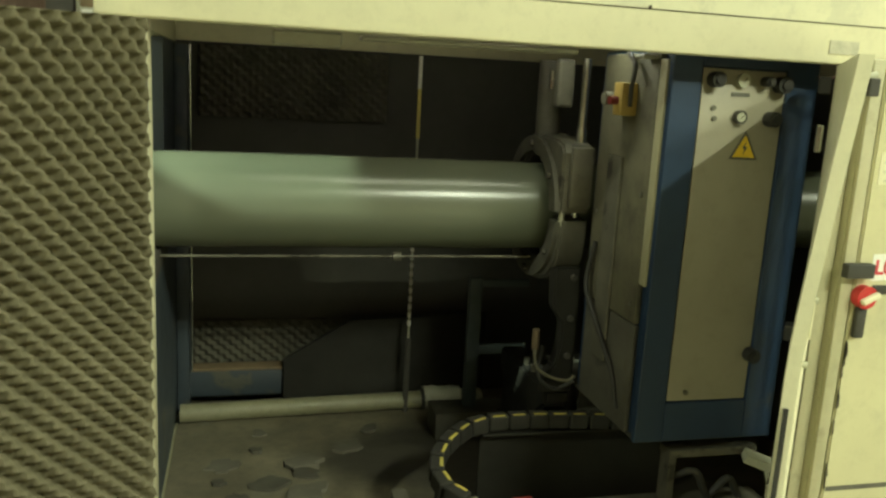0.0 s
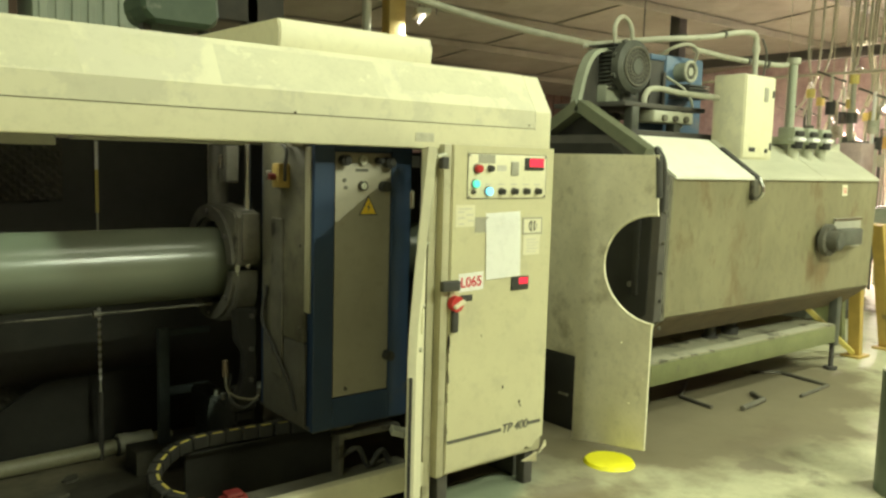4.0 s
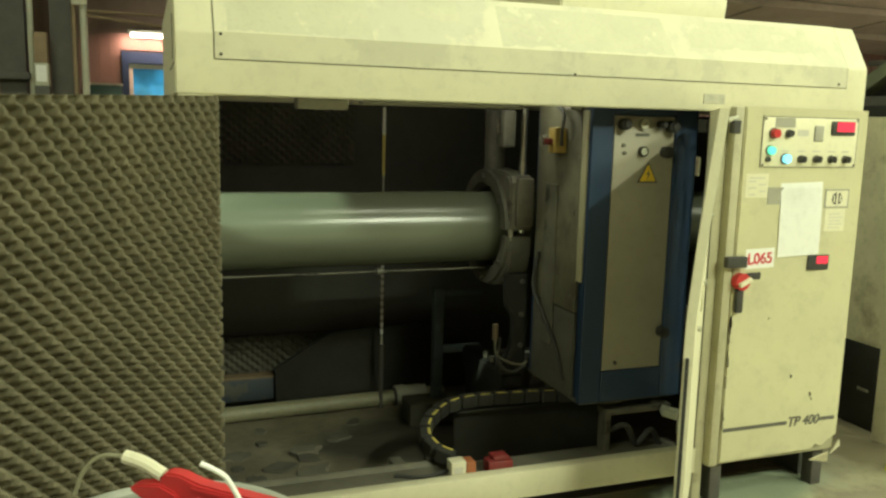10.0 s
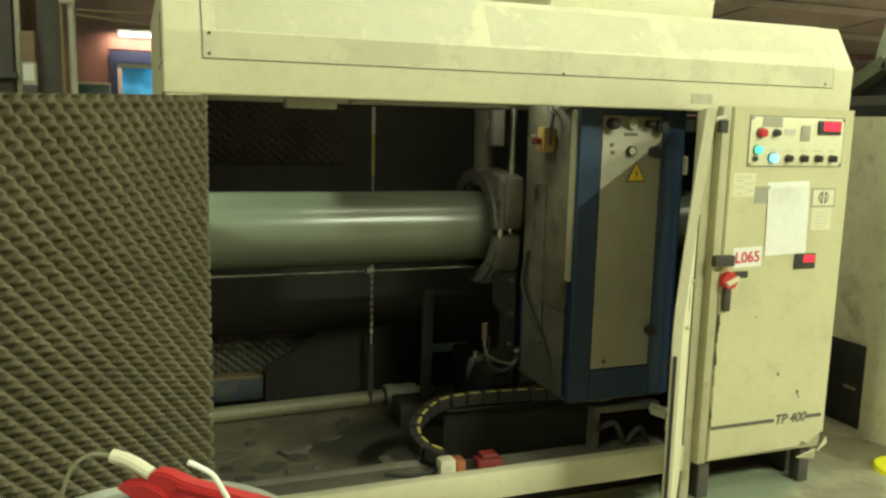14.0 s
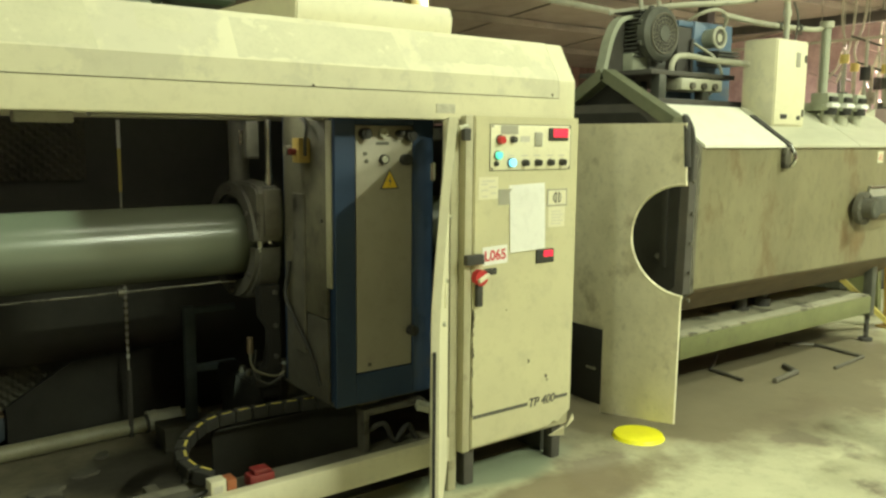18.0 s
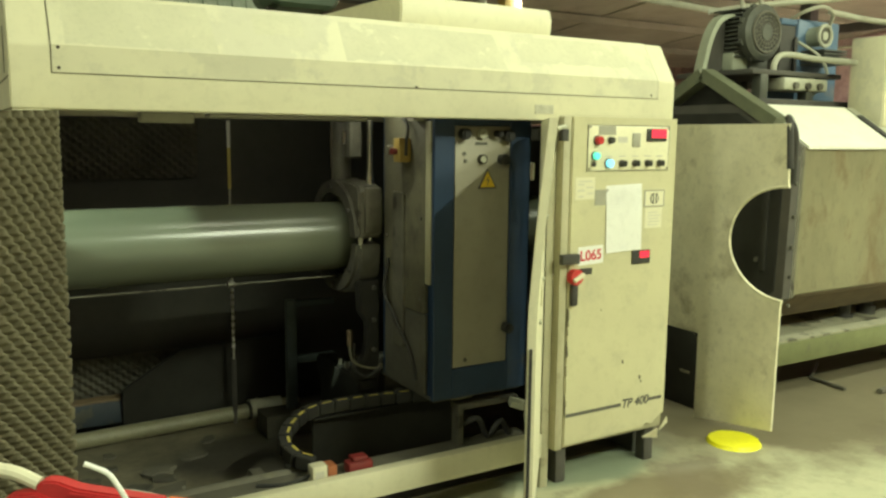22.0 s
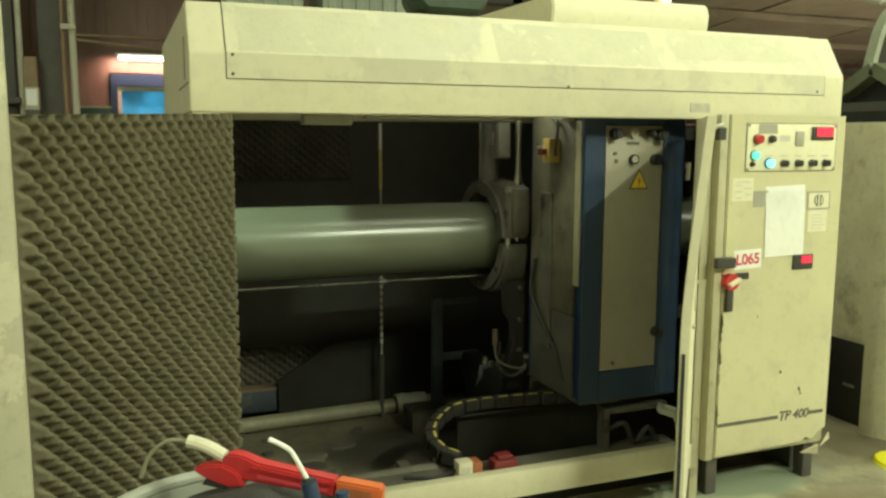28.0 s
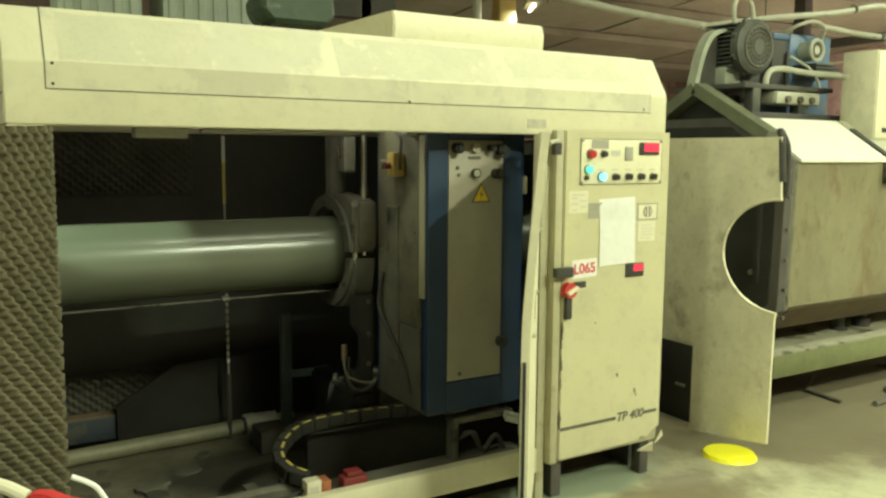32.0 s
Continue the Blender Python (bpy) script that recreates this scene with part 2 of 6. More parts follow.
GREEN_DARK = surf("dark_green_paint", (0.15, 0.16, 0.10), (0.11, 0.12, 0.075), 0.45, scale=6, bump=0.1, stain=(0.3, 0.3, 0.2), at=0.64, size=8, soft=0.08)
GREEN_GRASS = surf("bright_green_paint", (0.16, 0.36, 0.12), (0.13, 0.29, 0.1), 0.5, scale=5, bump=0.1)
COWL = surf("dark_green_cowl", (0.07, 0.105, 0.06), (0.05, 0.08, 0.045), 0.5, scale=6, bump=0.1, stain=(0.14, 0.16, 0.11), at=0.62, size=5)
GREEN_PALE = surf("pale_green_paint", (0.36, 0.385, 0.29), (0.29, 0.31, 0.23), 0.5, scale=4, bump=0.06, stain=(0.2, 0.2, 0.15), at=0.6, size=6, soft=0.1)
MOTOR = surf("motor_grey", (0.115, 0.118, 0.096), (0.07, 0.073, 0.06), 0.55, 0.2, scale=9, bump=0.2)
CONDUIT = surf("white_conduit", (0.47, 0.47, 0.36), (0.37, 0.37, 0.28), 0.5, scale=7, bump=0.08, stain=(0.24, 0.23, 0.17), at=0.6, size=9, soft=0.1)
YELLOW = surf("yellow_paint", (0.46, 0.32, 0.085), (0.36, 0.25, 0.065), 0.5, scale=6, bump=0.08, stain=(0.2, 0.15, 0.06), at=0.6, size=6)
YELLOW_PALE = surf("pale_yellow_plastic", (0.66, 0.56, 0.16), (0.56, 0.47, 0.13), 0.5, scale=8, bump=0.05)
YELLOW_SIGN = surf("sign_yellow", (0.78, 0.52, 0.03), (0.72, 0.47, 0.03), 0.45, scale=9, bump=0.02)
YELLOW_LINK = surf("yellow_mark", (0.56, 0.47, 0.1), (0.42, 0.35, 0.08), 0.5, scale=20, bump=0.05)
YELLOW_DISC = surf("bright_yellow_plastic", (0.85, 0.80, 0.02), (0.8, 0.74, 0.02), 0.4, scale=8, bump=0.04)
RED = surf("red_plastic", (0.52, 0.03, 0.032), (0.42, 0.026, 0.028), 0.4, scale=12, bump=0.06)
ORANGE = surf("orange_plastic", (0.68, 0.16, 0.04), (0.55, 0.12, 0.03), 0.45, scale=12, bump=0.06)
WHITE = surf("white_card", (0.74, 0.74, 0.70), (0.70, 0.70, 0.66), 0.7, scale=5, bump=0.03)
LABEL = surf("ivory_label", (0.66, 0.63, 0.46), (0.62, 0.59, 0.43), 0.55, scale=9, bump=0.02)
INK = surf("grey_ink", (0.085, 0.08, 0.065), (0.12, 0.115, 0.09), 0.7, bump=0)
INK_PALE = surf("pale_ink", (0.50, 0.48, 0.40), (0.54, 0.52, 0.43), 0.7, bump=0)
PLATE_GREY = surf("worn_plate", (0.52, 0.50, 0.38), (0.38, 0.365, 0.28), 0.6, scale=30, bump=0.05)
INK_FAINT = surf("faint_ink", (0.705, 0.705, 0.675), (0.715, 0.715, 0.68), 0.7, bump=0)
INK_RED = surf("red_ink", (0.55, 0.05, 0.07), (0.5, 0.05, 0.07), 0.6, bump=0)
GREY = surf("grey_sticker", (0.34, 0.33, 0.26), (0.3, 0.29, 0.23), 0.6, bump=0.03)
BIN = surf("grey_bin_plastic", (0.33, 0.34, 0.29), (0.29, 0.3, 0.25), 0.5, scale=6, bump=0.08)
SKIN = surf("concrete_floor", (0.50, 0.49, 0.325), (0.39, 0.38, 0.25), 0.6, scale=1.3, bump=0.5, fine=24, stain=(0.20, 0.175, 0.12), at=0.565, size=1.1, soft=0.07, grit=0.6)
damp(SKIN, 3.2, 0.55, 2.0, 1.2, (0.13, 0.105, 0.062))
# brown stain extended over the unseen floor to cut light bounced into the saw
damp(SKIN, -0.6, -1.35, 1.9, 1.15, (0.12, 0.098, 0.06))
damp(SKIN, 1.0, -0.32, 0.62, 0.2, (0.15, 0.12, 0.07))
damp(SKIN, 0.95, 0.12, 0.45, 0.2, (0.20, 0.24, 0.17))
PIT = surf("oily_floor", (0.23, 0.205, 0.14), (0.12, 0.107, 0.075), 0.5, scale=4, bump=0.9, fine=14, stain=(0.17, 0.16, 0.12), at=0.6, size=4.5, soft=0.04, grit=0.6)
damp(PIT, -0.15, 1.02, 0.62, 0.3, (0.045, 0.042, 0.034))
# near-black patch inside the chain loop and under the saw head
damp(PIT, 0.2, 0.42, 0.75, 0.4, (0.055, 0.051, 0.04))
SHEET = surf("brown_wall_sheet", (0.20, 0.135, 0.10), (0.15, 0.10, 0.075), 0.7, scale=2, bump=0.1, stain=(0.09, 0.065, 0.05), at=0.58, size=0.9, soft=0.25, stretch=(1, 1, 0.3))
ROOF = surf("grey_roof_board", (0.29, 0.285, 0.22), (0.21, 0.205, 0.16), 0.85, scale=0.8, bump=0.15, fine=10, stain=(0.15, 0.135, 0.10), at=0.57, size=0.5, soft=0.2)
DARKSTEEL = surf("dark_steelwork", (0.055, 0.052, 0.045), (0.085, 0.078, 0.065), 0.7, scale=4, bump=0.15)
PINKWALL = surf("pink_brown_wall", (0.62, 0.49, 0.46), (0.36, 0.26, 0.245), 0.8, scale=2.6, bump=0.2, fine=12, stain=(0.24, 0.17, 0.16), at=0.6, size=0.8, soft=0.2)
GREENSHEET = surf("pale_green_sheet", (0.42, 0.47, 0.37), (0.34, 0.39, 0.30), 0.5, scale=3, bump=0.05, stretch=(1, 1, 0.2))
WOOD = surf("light_timber", (0.44, 0.33, 0.19), (0.34, 0.25, 0.14), 0.7, scale=5, bump=0.2, stretch=(1, 1, 0.15))
CARD = surf("brown_card", (0.26, 0.19, 0.11), (0.2, 0.145, 0.085), 0.8, scale=5, bump=0.1)
DISPLAY = glow("red_display", (0.85, 0.02, 0.06), 0.8)
LED_GREEN = glow("green_lamp", (0.10, 0.75, 0.55), 0.9)
LED_CYAN = glow("cyan_lamp", (0.22, 0.75, 0.95), 1.1)
TUBE_GLOW = glow("lit_tube", (1.0, 0.9, 0.82), 6.0)
BULB = glow("lit_bulb", (1.0, 0.97, 0.85), 9.0)
SKY_PANE = glow("blue_lit_screen", (0.04, 0.3, 0.5), 0.6)


def patchy_glow(m, a, z):
    """Let a lit screen run from colour a to colour z in large soft patches."""
    t = m.node_tree
    n, mx = t.nodes.new("ShaderNodeTexNoise"), t.nodes.new("ShaderNodeMix")
    co, rp = t.nodes.new("ShaderNodeTexCoord"), t.nodes.new("ShaderNodeMapRange")
    mx.data_type = "RGBA"
    n.inputs["Scale"].default_value = 3.5
    rp.inputs[1].default_value, rp.inputs[2].default_value = 0.4, 0.62
    t.links.new(co.outputs["Object"], n.inputs["Vector"])
    t.links.new(n.outputs[0], rp.inputs[0])
    t.links.new(rp.outputs[0], mx.inputs[0])
    mx.inputs[6].default_value, mx.inputs[7].default_value = (*a, 1), (*z, 1)
    t.links.new(mx.outputs[2], t.nodes["Principled BSDF"].inputs["Emission Color"])


patchy_glow(SKY_PANE, (0.012, 0.07, 0.16), (0.06, 0.42, 0.75))


# ---- mesh helpers ----
def bx(bm, x0, x1, y0, y1, z0, z1, bev=0.0, m=None):
    g = bmesh.ops.create_cube(bm, size=1, matrix=Matrix.Translation(((x0 + x1) / 2, (y0 + y1) / 2, (z0 + z1) / 2)) @ Matrix.Diagonal((x1 - x0, y1 - y0, z1 - z0, 1)))
    vs = g["verts"]
    if bev:
        edges = list({e for v in vs for e in v.link_edges})
        r = bmesh.ops.bevel(bm, geom=edges, offset=bev, segments=2, affect="EDGES", profile=0.5)
        vs = list({v for v in (*vs, *r["verts"]) if v.is_valid})
    if m:
        bmesh.ops.transform(bm, matrix=m, verts=vs)


def cyl(bm, a, b, r, seg=20, r2=None):
    a, b = Vector(a), Vector(b)
    q = (b - a).to_track_quat("Z", "Y").to_matrix().to_4x4()
    bmesh.ops.create_cone(bm, cap_ends=True, segments=seg, radius1=r, radius2=r if r2 is None else r2, depth=(b - a).length, matrix=Matrix.Translation((a + b) / 2) @ q)


def sweep(bm, pts, r, seg=10):
    """A round tube along points."""
    pts = [Vector(p) for p in pts]
    rings, ref = [], None
    for i, p in enumerate(pts):
        d = (pts[min(i + 1, len(pts) - 1)] - pts[max(i - 1, 0)]).normalized()
        if ref is None:
            ref = d.orthogonal().normalized()
        ref = (ref - d * ref.dot(d)).normalized()
        o = d.cross(ref)
        rings.append([bm.verts.new(p + r * (math.cos(k) * ref + math.sin(k) * o)) for k in (2 * math.pi * j / seg for j in range(seg))])
    for s, e in zip(rings, rings[1:]):
        for j in range(seg):
            bm.faces.new((s[j], s[(j + 1) % seg], e[(j + 1) % seg], e[j]))
    bm.faces.new(rings[0][::-1]), bm.faces.new(rings[-1])


def smooth_path(pts, n=6):
    """Points on a rounded curve through the given ones."""
    p = [Vector(v) for v in pts]
    p = [2 * p[0] - p[1], *p, 2 * p[-1] - p[-2]]
    out = []
    for a, b, c, d in zip(p, p[1:], p[2:], p[3:]):
        for k in range(n):
            t = k / n
            out.append(0.5 * (2 * b + (c - a) * t + (2 * a - 5 * b + 4 * c - d) * t * t + (3 * b - a - 3 * c + d) * t**3))
    return [*out, p[-2]]


def slab(bm, pts, axis, a, b):
    """A polygon given in the two other axes, drawn out along one axis from a to b."""
    def at(v, w):
        return {"x": (w, *v), "y": (v[0], w, v[1]), "z": (*v, w)}[axis]
    s = [bm.verts.new(at(v, a)) for v in pts]
    e = [bm.verts.new(at(v, b)) for v in pts]
    n = len(pts)
    faces = [bm.faces.new((s[i], s[(i + 1) % n], e[(i + 1) % n], e[i])) for i in range(n)]
    faces += [bm.faces.new(s[::-1]), bm.faces.new(e)]
    bmesh.ops.recalc_face_normals(bm, faces=faces)


def thing(name, label, category, loc=(0, 0, 0), group=""):
    ob = new(name)
    ob.location = loc
    ob.empty_display_size = 0.1
    return tagged(ob, label, category, group)


def part(name, bm, material, parent=None, label="", smooth=False):
    me = bpy.data.meshes.new(name)
    bm.to_mesh(me)
    bm.free()
    me.materials.append(material)
    if smooth:
        me.polygons.foreach_set("use_smooth", [True] * len(me.polygons))
        me.set_sharp_from_angle(angle=radians(35))
    ob = new(name, me)
    if parent:
        ob.parent = parent
        ob.matrix_parent_inverse = Matrix.Translation(-parent.location) if parent.type == "EMPTY" else Matrix()
    return tagged(ob, label)


def box(name, material, d, parent=None, label="", bev=0.004, m=None):
    bm = bmesh.new()
    bx(bm, *d, bev=bev, m=m)
    return part(name, bm, material, parent, label, True)


def rod(name, material, a, b, r, parent=None, label="", seg=20):
    bm = bmesh.new()
    cyl(bm, a, b, r, seg)
    return part(name, bm, material, parent, label, True)


def hose(name, material, pts, r, parent=None, label="", n=6, seg=10):
    bm = bmesh.new()
    sweep(bm, smooth_path(pts, n), r, seg)
    return part(name, bm, material, parent, label, True)


def words(name, text, size, material, m, parent=None, slant=0.0):
    """Lettering with the built-in font, turned into a mesh."""
    c = bpy.data.curves.new(name, "FONT")
    c.body, c.size, c.extrude = text, size, 0.0006
    c.align_x, c.align_y, c.offset, c.shear = "CENTER", "CENTER", 0.0016, slant
    tmp = bpy.data.objects.new(name, c)
    me = bpy.data.meshes.new_from_object(tmp)
    bpy.data.objects.remove(tmp)
    me.transform(m)
    me.materials.clear()
    me.materials.append(material)
    ob = new(name, me)
    if parent:
        ob.parent = parent
        ob.matrix_parent_inverse = Matrix.Translation(-parent.location) if parent.type == "EMPTY" else Matrix()
    return ob


def egg_crate(name, material, w, h, period, amp, m, parent=None, label="", per=8, wide=1.18):
    """Moulded foam: a sheet of rounded peaks and hollows, w wide and h high, bulging towards -y."""
    nx, nz = int(w / period / wide * per), int(h / period * per)
    k = 2 * math.pi / period
    rng = np.random.default_rng(5)
    wob = rng.normal(0, 0.0006, (nz + 1, nx + 1))
    u, v = np.meshgrid(np.linspace(0, w, nx + 1), np.linspace(0, h, nz + 1))
    a, b = k / wide * u, k * v
    s = 0.06 * np.cos(a - b) - 0.94 * np.cos(a + b + 0.8 * np.sin(a - b))
    fade = np.clip((w - u) / 0.04, 0, 1) * np.clip(u / 0.012, 0, 1)
    y = -2 * amp * ((1 + s) / 2) ** 1.9 * (0.35 + 0.65 * fade) + wob
    co = np.stack([u, y, v], -1).reshape(-1, 3)
    base = len(co)
    back = [(0, 0.012, 0), (w, 0.012, 0), (w, 0.012, h), (0, 0.012, h)]
    idx = np.arange(base).reshape(nz + 1, nx + 1)
    faces = np.stack([idx[:-1, :-1], idx[:-1, 1:], idx[1:, 1:], idx[1:, :-1]], -1).reshape(-1, 4).tolist()
    faces.append([base, base + 3, base + 2, base + 1])
    faces.append([*idx[0, ::-1].tolist(), base, base + 1])
    faces.append([*idx[-1].tolist(), base + 2, base + 3])
    faces.append([*idx[:, 0].tolist(), base + 3, base])
    faces.append([*idx[::-1, -1].tolist(), base + 1, base + 2])
    me = bpy.data.meshes.new(name)
    me.from_pydata([*map(tuple, co.tolist()), *back], [], faces)
    me.polygons.foreach_set("use_smooth", [True] * (len(faces) - 5) + [False] * 5)
    me.transform(m)
    me.materials.append(material)
    ob = new(name, me)
    if parent:
        ob.parent = parent
        ob.matrix_parent_inverse = Matrix.Translation(-parent.location) if parent.type == "EMPTY" else Matrix()
    return tagged(ob, label)


# ---- the hall ----
def hall():
    bm = bmesh.new()
    bx(bm, -9, 16, -9, 13, -0.15, 0)
    tagged(part("floor", bm, SKIN), "worn concrete factory floor with dark damp stains", "floor", kind="structure")
    bm = bmesh.new()
    slab(bm, [(-9, 5.6), (-9, 5.7), (13, 3.5), (13, 3.4)], "x", -9, 16)
    for y in np.arange(-7, 12.5, 1.8):
        z = 5.6 - (y + 9) * 0.1
        bx(bm, -9, 16, y - 0.035, y + 0.035, z - 0.14, z - 0.02)
    for x in np.arange(-7, 16, 3.2):
        bx(bm, x - 0.02, x + 0.02, 0, 22, -0.03, -0.004, m=Matrix.Translation((0, -9, 5.6)) @ Matrix.Rotation(-math.atan(0.1), 4, "X"))
    tagged(part("ceiling", bm, ROOF), "sloping grey roof boards with purlins", "ceiling", kind="structure")
    for name, d in (("wall_south", (-9, 16, -9.2, -9, 0, 5.7)), ("wall_west", (-9.2, -9, -9, 13, 0, 5.7))):
        tagged(box(name, SHEET, d, bev=0), "brown sheet-clad hall wall", "wall", kind="structure")
    tagged(box("wall_east", PINKWALL, (16, 16.2, -9, 13, 0, 5.7), bev=0), "pinkish brown hall wall in warm light", "wall", kind="structure")
    # ribbed cladding along the far side
    bm = bmesh.new()
    bx(bm, 1.6, 16, 13, 13.2, 0, 3.6)
    for x in np.arange(1.7, 16, 0.3):
        bx(bm, x, x + 0.11, 12.96, 13.01, 0, 3.42)
    tagged(part("wall_north", bm, SHEET), "ribbed brown sheet wall at the far side", "wall", kind="structure")
    # timber partition with its window
    bm = bmesh.new()
    bx(bm, -9, -1.67, 7.0, 7.12, 0, 4.0)
    bx(bm, -0.35, 1.6, 7.0, 7.12, 0, 4.0)
    bx(bm, -1.67, -0.35, 7.0, 7.12, 2.2, 4.0)
    bx(bm, -1.67, -0.35, 7.0, 7.12, 0, 1.15)
    bx(bm, 1.48, 1.6, 7.12, 13, 0, 4.0)
    wall = tagged(part("wall_partition", bm, SHEET), "reddish brown boarded partition wall", "wall", kind="structure")
    rng = random.Random(3)
    for x in np.arange(-4.2, 0.8, 0.105):
        lo = 2.22 if -1.77 < x < -0.35 else 0.0
        bm = bmesh.new()
        bx(bm, x, x + 0.1, 6.972 + rng.random() * 0.016, 6.999, lo, 3.9)
        part("plank", bm, SHEET, wall)
    win = tagged(new("window_1"), "blue-framed office window glowing blue inside", "window", kind="structure")
    bm = bmesh.new()
    for d in ((-1.67, -0.35, 2.08, 2.2), (-1.67, -0.35, 1.15, 1.25), (-1.67, -1.6, 1.25, 2.08), (-0.5, -0.35, 1.25, 2.08)):
        bx(bm, d[0], d[1], 6.95, 7.1, d[2], d[3])
    part("window_frame", bm, BLUE, win)
    bm = bmesh.new()
    for d in ((-1.6, -0.5, 2.03, 2.075), (-1.6, -0.5, 1.25, 1.3), (-1.6, -1.56, 1.3, 2.03), (-0.55, -0.5, 1.3, 2.03)):
        bx(bm, d[0], d[1], 6.97, 7.08, d[2], d[3])
    part("window_sash", bm, CONDUIT, win, "pale inner sash")
    box("pane", SKY_PANE, (-1.56, -0.55, 7.04, 7.05, 1.3, 2.03), win, bev=0)


hall()


def tube_fitting(x, y, z, mat_=TUBE_GLOW, drop=0.3, l=0.7, label="lit fluorescent tube fitting, mostly unseen, assumed under the roof"):
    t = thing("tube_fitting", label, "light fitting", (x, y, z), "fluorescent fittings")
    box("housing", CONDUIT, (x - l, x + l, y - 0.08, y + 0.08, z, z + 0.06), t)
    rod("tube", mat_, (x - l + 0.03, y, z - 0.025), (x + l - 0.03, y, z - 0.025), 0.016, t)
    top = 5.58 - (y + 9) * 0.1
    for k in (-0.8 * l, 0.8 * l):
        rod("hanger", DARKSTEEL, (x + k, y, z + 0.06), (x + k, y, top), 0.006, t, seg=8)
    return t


# fitting bodies for the mostly unseen lamps
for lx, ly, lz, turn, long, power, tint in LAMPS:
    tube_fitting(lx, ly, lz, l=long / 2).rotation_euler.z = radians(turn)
# body for the assumed lamp, outside the view
hl = thing("assumed_hooded_lamp", "hooded lamp on a rod, assumed out of view beside the pipe run", "light fitting", (-3.2, 0.2, 2.5))
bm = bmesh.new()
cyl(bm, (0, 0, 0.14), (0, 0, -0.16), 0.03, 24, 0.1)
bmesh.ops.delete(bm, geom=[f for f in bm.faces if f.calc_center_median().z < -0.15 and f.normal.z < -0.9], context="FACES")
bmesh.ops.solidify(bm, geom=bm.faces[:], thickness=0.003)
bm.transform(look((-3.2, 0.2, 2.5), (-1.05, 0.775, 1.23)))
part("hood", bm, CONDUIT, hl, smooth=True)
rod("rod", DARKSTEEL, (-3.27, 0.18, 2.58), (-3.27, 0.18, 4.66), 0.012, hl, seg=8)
wt = thing("wall_tube_light", "lit pinkish fluorescent tube on the partition wall", "light fitting", (-1.0, 6.95, 2.4))
box("housing", CONDUIT, (-1.6, -0.1, 6.93, 6.971, 2.39, 2.43), wt)
rod("tube", TUBE_GLOW, (-1.57, 6.9, 2.375), (-0.14, 6.9, 2.375), 0.022, wt)
d = bpy.data.lights.new("wall_tube", "AREA")
d.shape, d.size, d.size_y, d.energy, d.color = "RECTANGLE", 1.5, 0.06, 34, (1.0, 0.58, 0.46)
new("wall_tube", d).matrix_world = look((-0.9, 6.86, 2.36), (-0.9, 7.0, 2.0))


